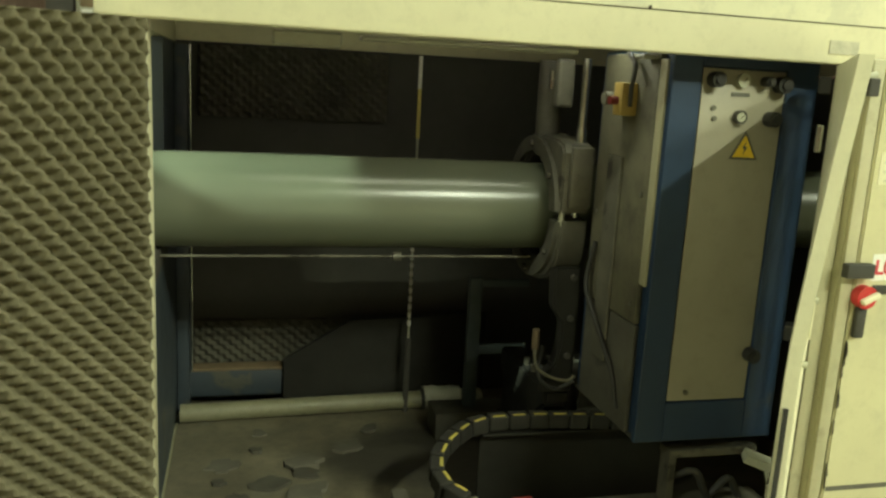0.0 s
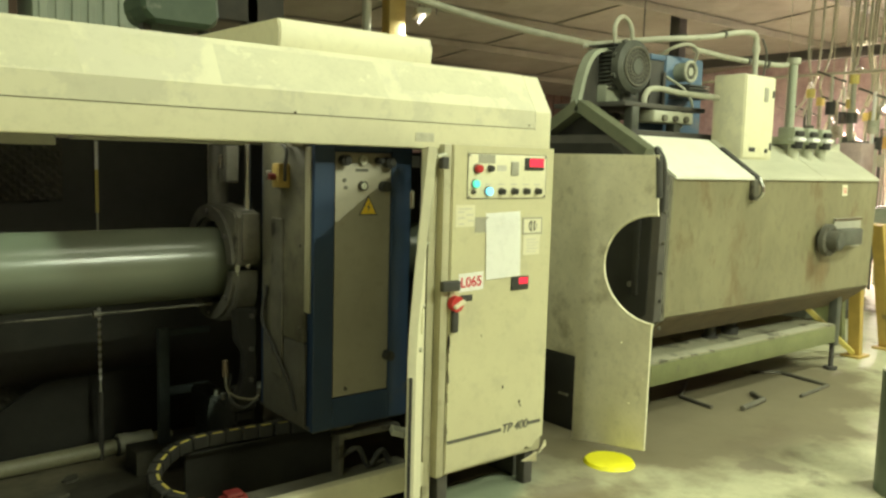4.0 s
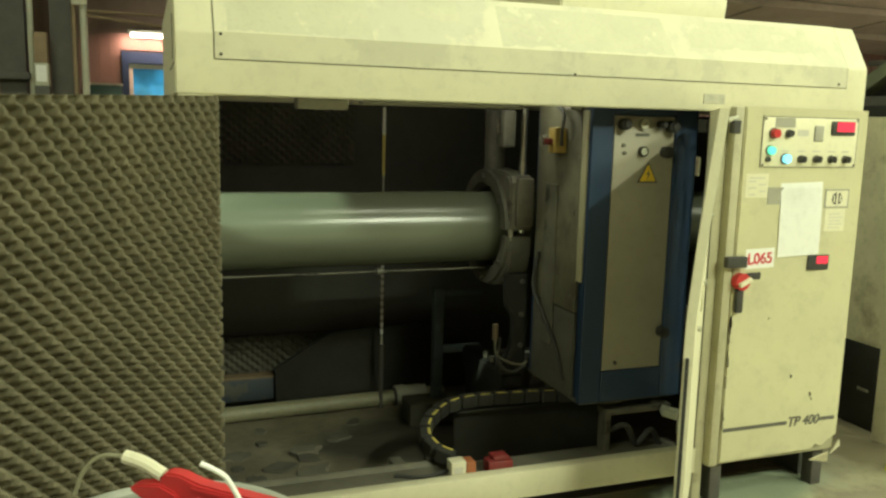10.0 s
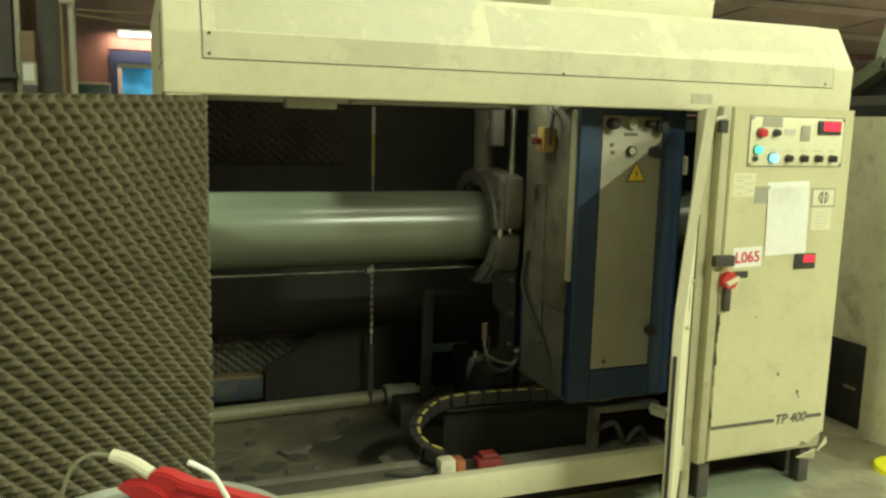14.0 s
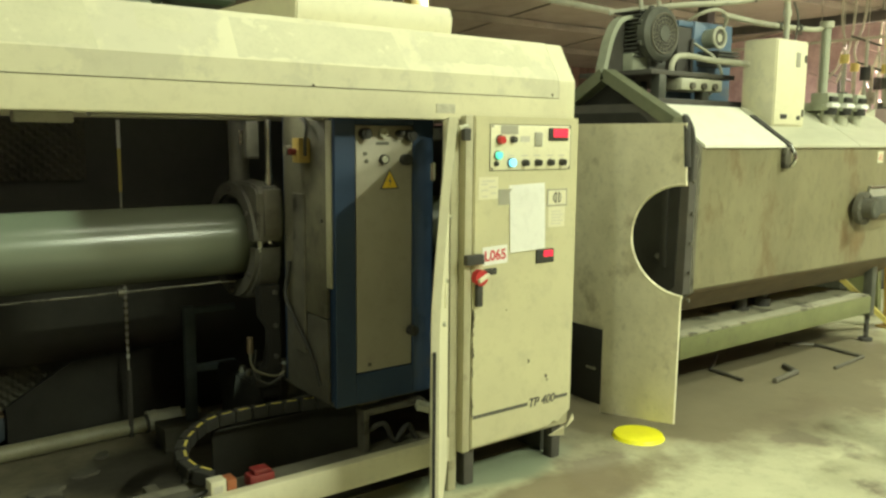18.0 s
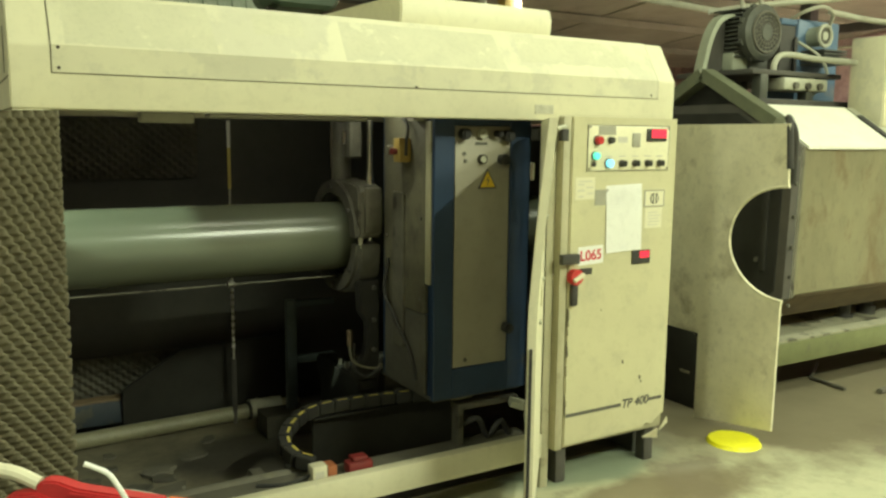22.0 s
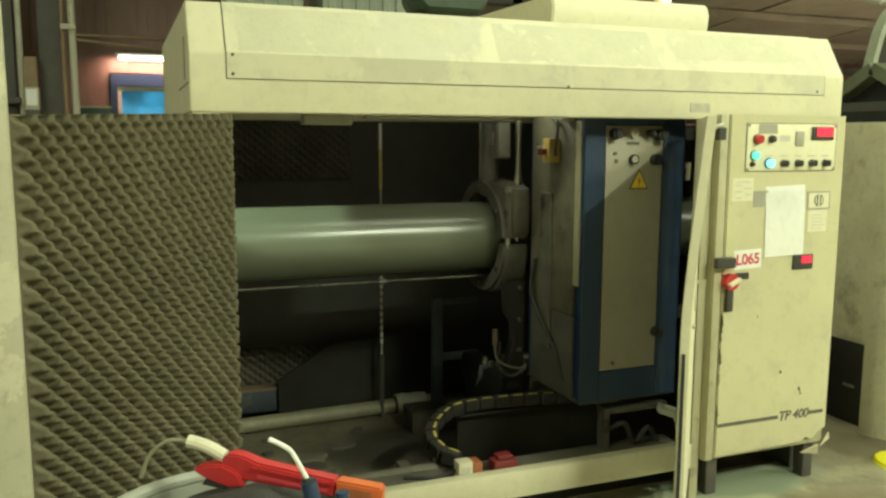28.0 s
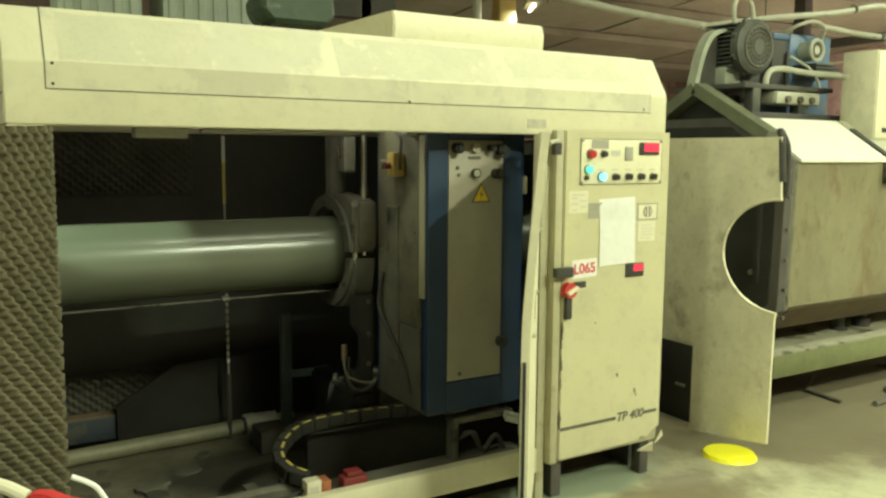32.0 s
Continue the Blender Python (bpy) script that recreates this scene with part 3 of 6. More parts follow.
# ---- saw enclosure ----
def enclosure():
    t = thing("pipe_saw_enclosure", "cream steel saw enclosure with both front doors swung open", "machine", (0, 0.9, 0))
    # hood: lower band, bevel, roof; hollow underneath
    bm = bmesh.new()
    slab(bm, [(0, 1.607), (0, 1.795), (0.1, 1.965), (1.75, 1.99), (1.75, 1.607), (1.71, 1.607), (1.71, 1.95), (0.115, 1.925), (0.035, 1.785), (0.035, 1.607)], "x", -1.345, 1.345)
    bmesh.ops.bevel(bm, geom=[e for e in bm.edges if abs(e.verts[0].co.y - e.verts[1].co.y) < 0.001 and abs(e.verts[0].co.z - e.verts[1].co.z) < 0.001], offset=0.008, segments=3, affect="EDGES", profile=0.5)
    hood = part("hood", bm, CREAM, t, "stained cream hood with a bevelled front", True)
    bm = bmesh.new()
    prof = [(0.004, 1.612), (0.004, 1.79), (0.1, 1.955), (1.74, 1.98), (1.74, 1.612)]
    slab(bm, prof, "x", -1.349, -1.3)
    part("hood_end", bm, CREAM, t)
    bm = bmesh.new()
    slab(bm, prof, "x", 1.3, 1.349)
    part("hood_end", bm, CREAM, t)
    bm = bmesh.new()
    bx(bm, -1.3515, -1.348, 0.17, 0.182, 1.72, 1.86)
    part("end_slot", bm, GAP, t, "dark slot in the hood end")
    bm = bmesh.new()
    bx(bm, -1.351, -1.348, 0.006, 0.5, 1.7, 1.704)
    part("end_seam", bm, GAP, t)
    # access cover across the bevel, with its dark gap
    def cover(x0, x1, z0, lift, material, name, grow):
        b = bmesh.new()
        z0, x0, x1 = z0 - grow, x0 - grow, x1 + grow
        n = Vector((-0.863, 0.506)) * lift
        pts = [(-lift, z0), (-lift, 1.797), (0.1 + n.x, 1.965 + n.y), (0.12, 1.965 + n.y), (0.12, z0)]
        slab(b, pts, "x", x0, x1)
        return part(name, b, material, t)
    cover(-1.233, 1.24, 1.717, 0.0015, GAP, "cover_gap", 0.0035)
    cover(-1.233, 1.24, 1.717, 0.003, CREAM_WORN, "access_cover", 0.0)
    for x, z in ((-1.215, 1.73), (0.0, 1.72), (1.2, 1.73), (-1.215, 1.79)):
        rod("screw", CHIP, (x, -0.006, z), (x, 0, z), 0.005, t, seg=10)
    # glue left by removed signs across the bevel
    rng = random.Random(8)
    for x0, x1, lo, hi, material in ((-1.195, -0.735, 0.02, 0.93, RESIDUE), (-0.28, 0.42, 0.03, 0.9, RESIDUE), (-0.6, -0.42, 0.45, 0.9, RESIDUE), (0.5, 1.1, 0.25, 0.92, RESIDUE)):
        n = 26
        low = [(x0 + (x1 - x0) * k / n, lo + 0.16 * abs(noise.noise(Vector((k * 0.55 + x0 * 9, 1, 0)))) * (1 if 0 < k < n else 0)) for k in range(n + 1)]
        high = [(x, hi - 0.03 * rng.random()) for x, q in low[::5]]
        bm = bmesh.new()
        f = bm.faces.new([bm.verts.new((x, 0.1 * q - 0.0031, 1.795 + 0.17 * q + 0.0018)) for x, q in (*low, *reversed(high))])
        bmesh.ops.triangulate(bm, faces=[f])
        part("glue_residue", bm, material, t, "flat patch left by a removed sign")
    # raised box on the roof
    bm = bmesh.new()
    slab(bm, [(0.19, 1.97), (0.18, 2.045), (0.2, 2.088), (1.0, 2.1), (1.0, 1.97)], "x", 0.03, 0.775)
    bmesh.ops.bevel(bm, geom=bm.edges[:], offset=0.006, segments=2, affect="EDGES")
    part("roof_box", bm, CREAM_CLEAN, t, "raised cream box on the roof", True)
    # name plate, sill, end post, back
    b = bmesh.new()
    bx(b, 0.555, 0.65, -0.0035, 0, 1.635, 1.672, 0.001)
    part("type_plate", b, PLATE_GREY, t, "small worn type plate")
    box("sill", CREAM, (-1.345, 0.64, 0.0, 0.05, 0.14, 0.248), t)
    box("sill_top", GRIME, (-1.34, 0.64, 0.05, 0.2, 0.19, 0.222), t)
    box("end_post", CREAM, (-1.345, -1.24, 0.003, 0.12, 0.0, 1.607), t)
    box("mid_post", BEIGE_DARK, (0.637, 0.68, 0.003, 0.03, 0.0, 1.607), t)
    box("back_panel", BLACK, (-1.34, 1.34, 1.7, 1.75, 0.0, 1.62), t, bev=0)
    # assumed end wall, notched round the outgoing pipe, widened in front to admit light
    ring = [(0.85 + 0.168 * math.cos(radians(q)), 1.068 + 0.168 * math.sin(radians(q))) for q in range(-100, 101, 10)]
    bm = bmesh.new()
    slab(bm, [(0.42, 0.0), (1.7, 0.0), (1.7, 1.6), (0.42, 1.6), (0.42, 1.45), (0.6, 1.36), *reversed(ring), (0.6, 0.86), (0.42, 0.8)], "x", 1.3, 1.34)
    part("right_end_wall", bm, BLACK, t)
    box("right_end_wall", BLACK, (1.3, 1.34, 0.118, 0.398, 0.0, 1.6), t, bev=0)
    # slot outline assumed, shaped so the pipe lamp reaches only the pipe
    bm = bmesh.new()
    slab(bm, [(0.12, 0.0), (1.7, 0.0), (1.7, 1.607), (1.1, 1.607), (1.1, 0.84), (0.54, 0.84), (0.54, 1.607), (0.12, 1.607)], "x", -1.34, -1.3)
    part("left_end_wall", bm, BLUE_DIM, t, "scuffed blue-grey end wall")
    egg_crate("foam_lining", FOAM_SHADED, 0.82, 0.3, 0.045, 0.019, pose(-1.21, 1.685, 1.31), t, "egg-crate foam on the back wall, coloured dark for shade", per=8)
    egg_crate("foam_lining", FOAM_SHADED, 0.72, 0.2, 0.045, 0.011, pose(-1.24, 1.685, 0.19), t, "egg-crate foam on the back wall, coloured dark for shade", per=8)
    # edge trim hanging under the hood
    bm = bmesh.new()
    for a, b_, z in ((-0.95, -0.77, 1.575), (-0.72, -0.1, 1.598), (0.1, 0.5, 1.6)):
        bx(bm, a, b_, 0.2, 0.26, z, 1.612, 0.006)
    part("under_hood_light", bm, GREY, t, "dirty lamp cover under the hood")
    # added glowing tube, kept above the hood's lower edge
    sl = box("added_strip_light", CONDUIT, (-1.0, 0.12, 0.4, 0.46, 1.74, 1.78), t, "hidden strip light added up inside the hood")
    rod("strip_tube", TUBE_GLOW, (-0.98, 0.43, 1.725), (0.1, 0.43, 1.725), 0.012, sl)
    # left door, opened wide, foam inside
    sag = Matrix(((1, 0, 0, 0), (0, 1, 0, 0), (0.032, 0, 1, 0), (0, 0, 0, 1)))
    m = pose(-1.235, -0.01, 0, 0, 0, 54) @ sag
    bm = bmesh.new()
    bx(bm, -0.93, -0.005, 0.0, 0.045, 0.13, 1.598, 0.004)
    bm.transform(m)
    ld = part("left_door", bm, CREAM, t, "cream door opened to show its foam-lined inside", True)
    egg_crate("foam_sheet", FOAM, 0.903, 1.475, 0.051, 0.0195, m @ pose(-0.926, -0.014, 0.13), ld, "dark grey-brown egg-crate acoustic foam", per=11, wide=0.98)
    for z in (0.35, 0.9, 1.45):
        rod("hinge", DARKSTEEL, m @ Vector((0.004, 0.02, z - 0.05)), m @ Vector((0.004, 0.02, z + 0.05)), 0.011, ld, seg=12)
    # right door, a bowed leaf seen almost edge-on
    m = pose(0.618, -0.012, 0, 0, 0, 50.5)
    bm = bmesh.new()
    n = 18
    rows = []
    for i in range(n + 1):
        z = 0.12 + 1.485 * i / n
        turn = pose(0.618, -0.012, 0, 0, 0, 50 + 5.0 * max(0.0, (z - 0.9) / 0.7) ** 1.2)
        rows.append([bm.verts.new(turn @ Vector(v)) for v in ((-0.62, 0.0, z), (-0.62, 0.03, z), (-0.6, 0.033, z), (-0.3, 0.03, z), (0, 0.03, z), (0, 0.0, z))])
    for a, b_ in zip(rows, rows[1:]):
        for j in range(6):
            bm.faces.new((a[j], a[(j + 1) % 6], b_[(j + 1) % 6], b_[j]))
    bm.faces.new(rows[0][::-1]), bm.faces.new(rows[-1])
    bmesh.ops.recalc_face_normals(bm, faces=bm.faces)
    rd = part("right_door", bm, CREAM_CLEAN, t, "cream door leaf opened towards the front, slightly bowed")
    for z in (0.55, 1.42):
        bm = bmesh.new()
        bx(bm, -0.57, -0.53, 0.031, 0.045, z - 0.03, z + 0.03, 0.003)
        bm.transform(m)
        part("stay", bm, CHROME, rd)
    for z in (1.55, 0.82):
        bm = bmesh.new()
        bx(bm, -0.02, 0.035, 0.035, 0.07, z - 0.025, z + 0.025, 0.006)
        bm.transform(m)
        part("latch", bm, RUBBER, rd, "black rubber latch")
    # black strip draws the shadow gap along the lower door edge
    bm = bmesh.new()
    bx(bm, -0.626, -0.6205, 0.012, 0.024, 0.125, 0.8, 0.002)
    bm.transform(pose(0.618, -0.012, 0, 0, 0, 50))
    part("edge_shade_strip", bm, RUBBER, rd, "black strip for the shadow gap along the door edge")
    for z, o in ((1.43, -0.2), (1.0, -0.33), (0.86, -0.45), (1.22, -0.1)):
        turn = pose(0.618, -0.012, 0, 0, 0, 50 + 5.0 * max(0.0, (z - 0.9) / 0.7) ** 1.2)
        rod("bolt", CONDUIT, turn @ Vector((o, -0.012, z)), turn @ Vector((o, 0.002, z)), 0.009, rd, "pale bolt", 10)
    bm = bmesh.new()
    bx(bm, 0.655, 0.69, -0.062, -0.034, 1.525, 1.575, 0.004)
    lt = part("top_latch", bm, RUBBER, rd, "black top latch")
    rod("latch_bolt", CONDUIT, (0.635, -0.05, 1.575), (0.68, -0.05, 1.585), 0.009, lt, seg=10)
    bm = bmesh.new()
    bx(bm, -0.36, -0.3, -0.008, -0.0005, 0.9, 1.0, 0.002)
    bm.transform(pose(0.618, -0.012, 0, 0, 0, 50))
    part("catch_plate", bm, CREAM, rd)
    for z in (0.4, 1.3):
        rod("hinge", CREAM, m @ Vector((0.006, 0.01, z - 0.05)), m @ Vector((0.006, 0.01, z + 0.05)), 0.01, rd, seg=12)


enclosure()


# ---- inside the saw ----
def pipe_run():
    bm = bmesh.new()
    cyl(bm, (-2.6, 0.85, 1.068), (2.9, 0.85, 1.068), 0.163, 72)
    tagged(part("extruded_pipe", bm, PVC, smooth=True), "large smooth grey plastic pipe held in the saw clamp", "pipe")
    t = thing("support_bar", "thin dull steel bar running under the pipe", "bar", (-0.6, 0.85, 0.88))
    rod("bar", CAST, (-1.32, 0.80, 0.882), (0.02, 0.80, 0.882), 0.005, t, seg=10)
    rod("collar", CAST, (-0.5, 0.80, 0.882), (-0.47, 0.80, 0.882), 0.016, t, seg=14)
    # what carries bar and pipe out of sight
    for x in (-1.32, -2.4):
        s = thing("pipe_stand", "dark steel stand under the pipe", "stand", (x, 0.85, 0), "pipe stands")
        bm = bmesh.new()
        bx(bm, x - 0.03, x + 0.03, 0.62, 1.08, 0.83, 0.905, 0.004)
        part("cradle", bm, DARKSTEEL, s)
        for y in (0.66, 1.04):
            rod("leg", DARKSTEEL, (x, y, 0), (x, y, 0.83), 0.02, s, seg=12)


pipe_run()


def back_frame():
    t = thing("blue_back_frame", "blue painted steel frame at the back of the saw", "frame", (-1.1, 1.6, 0))
    box("post", BLUE_DIM, (-1.298, -1.245, 1.56, 1.62, 0.0, 1.6), t)
    box("beam", BLUE_DIM, (-1.245, -0.84, 1.57, 1.62, 0.07, 0.185), t)
    box("ledge", CARD, (-1.245, -0.84, 1.575, 1.66, 0.186, 0.196), t, "dusty brown ledge", bev=0.002)
    c = thing("chip_chute", "black steel chip chute with a sloping edge", "chute", (-0.4, 1.55, 0.006))
    bm = bmesh.new()
    slab(bm, [(-0.838, 0.006), (-0.838, 0.232), (-0.54, 0.412), (0.1, 0.44), (0.1, 0.006)], "y", 1.545, 1.563)
    part("side_sheet", bm, NEAR_BLACK, c)
    bm = bmesh.new()
    slab(bm, [(-0.84, 0.232), (-0.54, 0.413), (0.1, 0.441), (0.1, 0.447), (-0.543, 0.42), (-0.845, 0.238)], "y", 1.54, 1.567)
    part("rolled_edge", bm, NEAR_BLACK, c)
    rod("edge_rod", CHROME, (-1.235, 1.55, 0.2), (-1.235, 1.55, 1.6), 0.006, t, seg=8)
    r = thing("guide_rod", "thin upright guide rod with a yellow sleeve", "rod", (-0.29, 1.455, 0.0))
    rod("lower_rod", CONDUIT, (-0.29, 1.455, 0.36), (-0.29, 1.455, 1.26), 0.005, r, seg=10)
    rod("sleeve", YELLOW_PALE, (-0.29, 1.455, 1.26), (-0.29, 1.455, 1.47), 0.0085, r, "yellow sleeve", seg=12)
    # white on upper rod and beads puts the chrome's reflections into colour
    rod("upper_rod", WHITE, (-0.29, 1.455, 1.47), (-0.29, 1.455, 1.607), 0.009, r, seg=10)
    rod("foot_rod", DARKSTEEL, (-0.29, 1.455, 0.0), (-0.29, 1.455, 0.36), 0.012, r, seg=10)
    for k in range(12):
        rod("bead", WHITE, (-0.29, 1.455, 0.42 + 0.038 * k), (-0.29, 1.455, 0.442 + 0.038 * k), 0.0085, r, seg=8)


back_frame()


def saw_unit():
    t = thing("saw_head", "blue and beige saw head with a control panel", "machine unit", (0.38, 0.4, 0))
    box("body", BLUE, (0.17, 0.63, 0.14, 0.62, 0.44, 1.63), t, bev=0.012)
    bm = bmesh.new()
    for x0, x1, z0, z1 in ((0.152, 0.247, 0.44, 1.63), (0.525, 0.63, 0.44, 1.63), (0.247, 0.525, 1.585, 1.63), (0.247, 0.525, 0.44, 0.568)):
        bx(bm, x0, x1, 0.118, 0.142, z0, z1, 0.004)
    part("blue_frame", bm, BLUE, t)
    pn = box("panel", PANEL, (0.25, 0.522, 0.121, 0.14, 0.571, 1.582), t, "satin grey panel cover")
    # beige side towards the clamp; pale strip and dark bottom paint in its light
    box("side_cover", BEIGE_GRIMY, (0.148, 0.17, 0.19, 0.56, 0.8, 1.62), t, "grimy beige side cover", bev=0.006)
    box("shaded_lower_cover", CAST_DARK, (0.152, 0.17, 0.19, 0.56, 0.445, 0.797), t, "lower side cover coloured dark for shade", bev=0.006)
    box("lit_cover_strip", BEIGE_DARK, (0.1475, 0.17, 0.145, 0.187, 0.93, 1.6), t, "beige edge strip painted paler where light falls", bev=0.004)
    for yy, zz in ((0.53, 1.1), (0.53, 0.9), (0.22, 1.2), (0.22, 0.86), (0.4, 0.93)):
        rod("cover_screw", CONDUIT if yy == 0.4 else CAST, (0.142, yy, zz), (0.149, yy, zz), 0.008, t, seg=8)
    bm = bmesh.new()
    bx(bm, 0.138, 0.15, 0.36, 0.46, 0.62, 1.3, 0.005)
    part("slot_plate", bm, CAST, t)
    bm = bmesh.new()
    bx(bm, 0.095, 0.149, 0.31, 0.37, 1.43, 1.53, 0.006)
    sw = part("stop_switch_box", bm, YELLOW, t, "yellow emergency stop box", True)
    rod("stop_button", RED_DULL, (0.07, 0.34, 1.475), (0.096, 0.34, 1.475), 0.013, sw)
    rod("lock_bush", CAST, (0.07, 0.385, 1.48), (0.14, 0.385, 1.48), 0.02, sw)
    hose("switch_cable", RUBBER, [(0.12, 0.3, 1.46), (0.11, 0.28, 1.52), (0.12, 0.29, 1.58), (0.13, 0.36, 1.62)], 0.007, sw)
    hose("side_cable", RUBBER, [(0.14, 0.5, 1.0), (0.12, 0.5, 0.85), (0.12, 0.4, 0.75), (0.14, 0.3, 0.62), (0.15, 0.25, 0.5)], 0.008, t)
    # gauges, knobs and sign
    y = 0.121
    for x, z, rim in ((0.375, 1.552, CONDUIT), (0.378, 1.447, CAST)):
        g = rod("gauge", rim, (x, y - 0.016, z), (x, y, z), 0.02, pn, "small round pressure gauge", 24)
        rod("gauge_face", PLATE_GREY if rim is CONDUIT else CONDUIT, (x, y - 0.0175, z), (x, y - 0.012, z), 0.0135, g, seg=24)
        rod("gauge_hand", INK, (x - 0.004, y - 0.019, z - 0.004), (x + 0.007, y - 0.019, z + 0.006), 0.0012, g, seg=6)
    for x, z, s in ((0.283, 1.55, 0.022), (0.45, 1.552, 0.014), (0.5, 1.545, 0.024), (0.48, 1.445, 0.022), (0.515, 0.72, 0.022)):
        k = rod("knob", CHAIN, (x, y - 0.035, z), (x, y, z), s, pn, "black knob", 16)
        rod("knob_cap", CHAIN, (x, y - 0.042, z), (x, y - 0.035, z), s * 0.6, k, seg=14)
    for x, z in ((0.292, 1.47), (0.298, 1.44), (0.3, 1.62), (0.31, 0.6)):
        rod("screw", CAST, (x, y - 0.006, z), (x, y, z), 0.008, pn, seg=10)
    box("gauge_label", INK, (0.345, 0.405, y - 0.002, y, 1.505, 1.517), pn, bev=0)
    bm = bmesh.new()
    slab(bm, [(0.362, 1.325), (0.455, 1.325), (0.4085, 1.408)], "y", y - 0.003, y)
    sg = part("warning_sign", bm, INK, pn, "yellow triangular high-voltage warning sign")
    bm = bmesh.new()
    slab(bm, [(0.372, 1.331), (0.445, 1.331), (0.4085, 1.396)], "y", y - 0.0045, y - 0.002)
    part("sign_face", bm, YELLOW_SIGN, sg)
    bm = bmesh.new()
    slab(bm, [(0.413, 1.378), (0.4, 1.357), (0.409, 1.357), (0.404, 1.338), (0.417, 1.362), (0.408, 1.362)], "y", y - 0.006, y - 0.004)
    part("sign_bolt", bm, INK, sg)
    # carriage beneath
    box("carriage", CAST_DARK, (0.2, 0.62, 0.65, 0.95, 0.2, 0.424), t, bev=0.01)
    box("carriage_plate", CAST_DARK, (0.175, 0.625, 0.15, 0.95, 0.424, 0.441), t, bev=0.003)
    box("carriage_foot", CAST_DARK, (0.18, 0.63, 0.66, 0.98, 0.0, 0.2), t, bev=0.01)
    bm = bmesh.new()
    bx(bm, 0.29, 0.315, 0.13, 0.19, 0.12, 0.395, 0.003)
    bx(bm, 0.29, 0.6, 0.13, 0.2, 0.375, 0.4, 0.003)
    part("bracket", bm, CAST, t, "worn steel bracket")
    hose("bracket_hose", RUBBER, [(0.33, 0.16, 0.3), (0.38, 0.12, 0.33), (0.44, 0.13, 0.24), (0.5, 0.12, 0.3), (0.56, 0.14, 0.22)], 0.012, t)
    bm = bmesh.new()
    bx(bm, 0.0, 0.09, 0.0, 0.05, 0, 0.03, 0.004)
    bm.transform(pose(0.52, 0.08, 0.37, 12, 18, -20))
    part("terminal_block", bm, CONDUIT, t, "pale terminal block")
    hose("terminal_lead", CONDUIT, [(0.59, 0.06, 0.36), (0.6, 0.05, 0.3), (0.6, 0.04, 0.25)], 0.006, t)
    rod("pneumatic_fitting", CHROME, (0.64, 0.2, 1.42), (0.655, 0.15, 1.42), 0.012, t, seg=12)


saw_unit()


def half_ring(r_in, r_out, upper):
    """Half a ring round the pipe."""
    s = 1 if upper else -1
    span = [4 + 172 * k / 20 for k in range(21)]

    def arc(r, angles):
        return [(0.85 + r * math.cos(radians(a)), 1.068 + s * r * math.sin(radians(a))) for a in angles]
    return [*arc(r_out, span), *arc(r_in, reversed(span))]


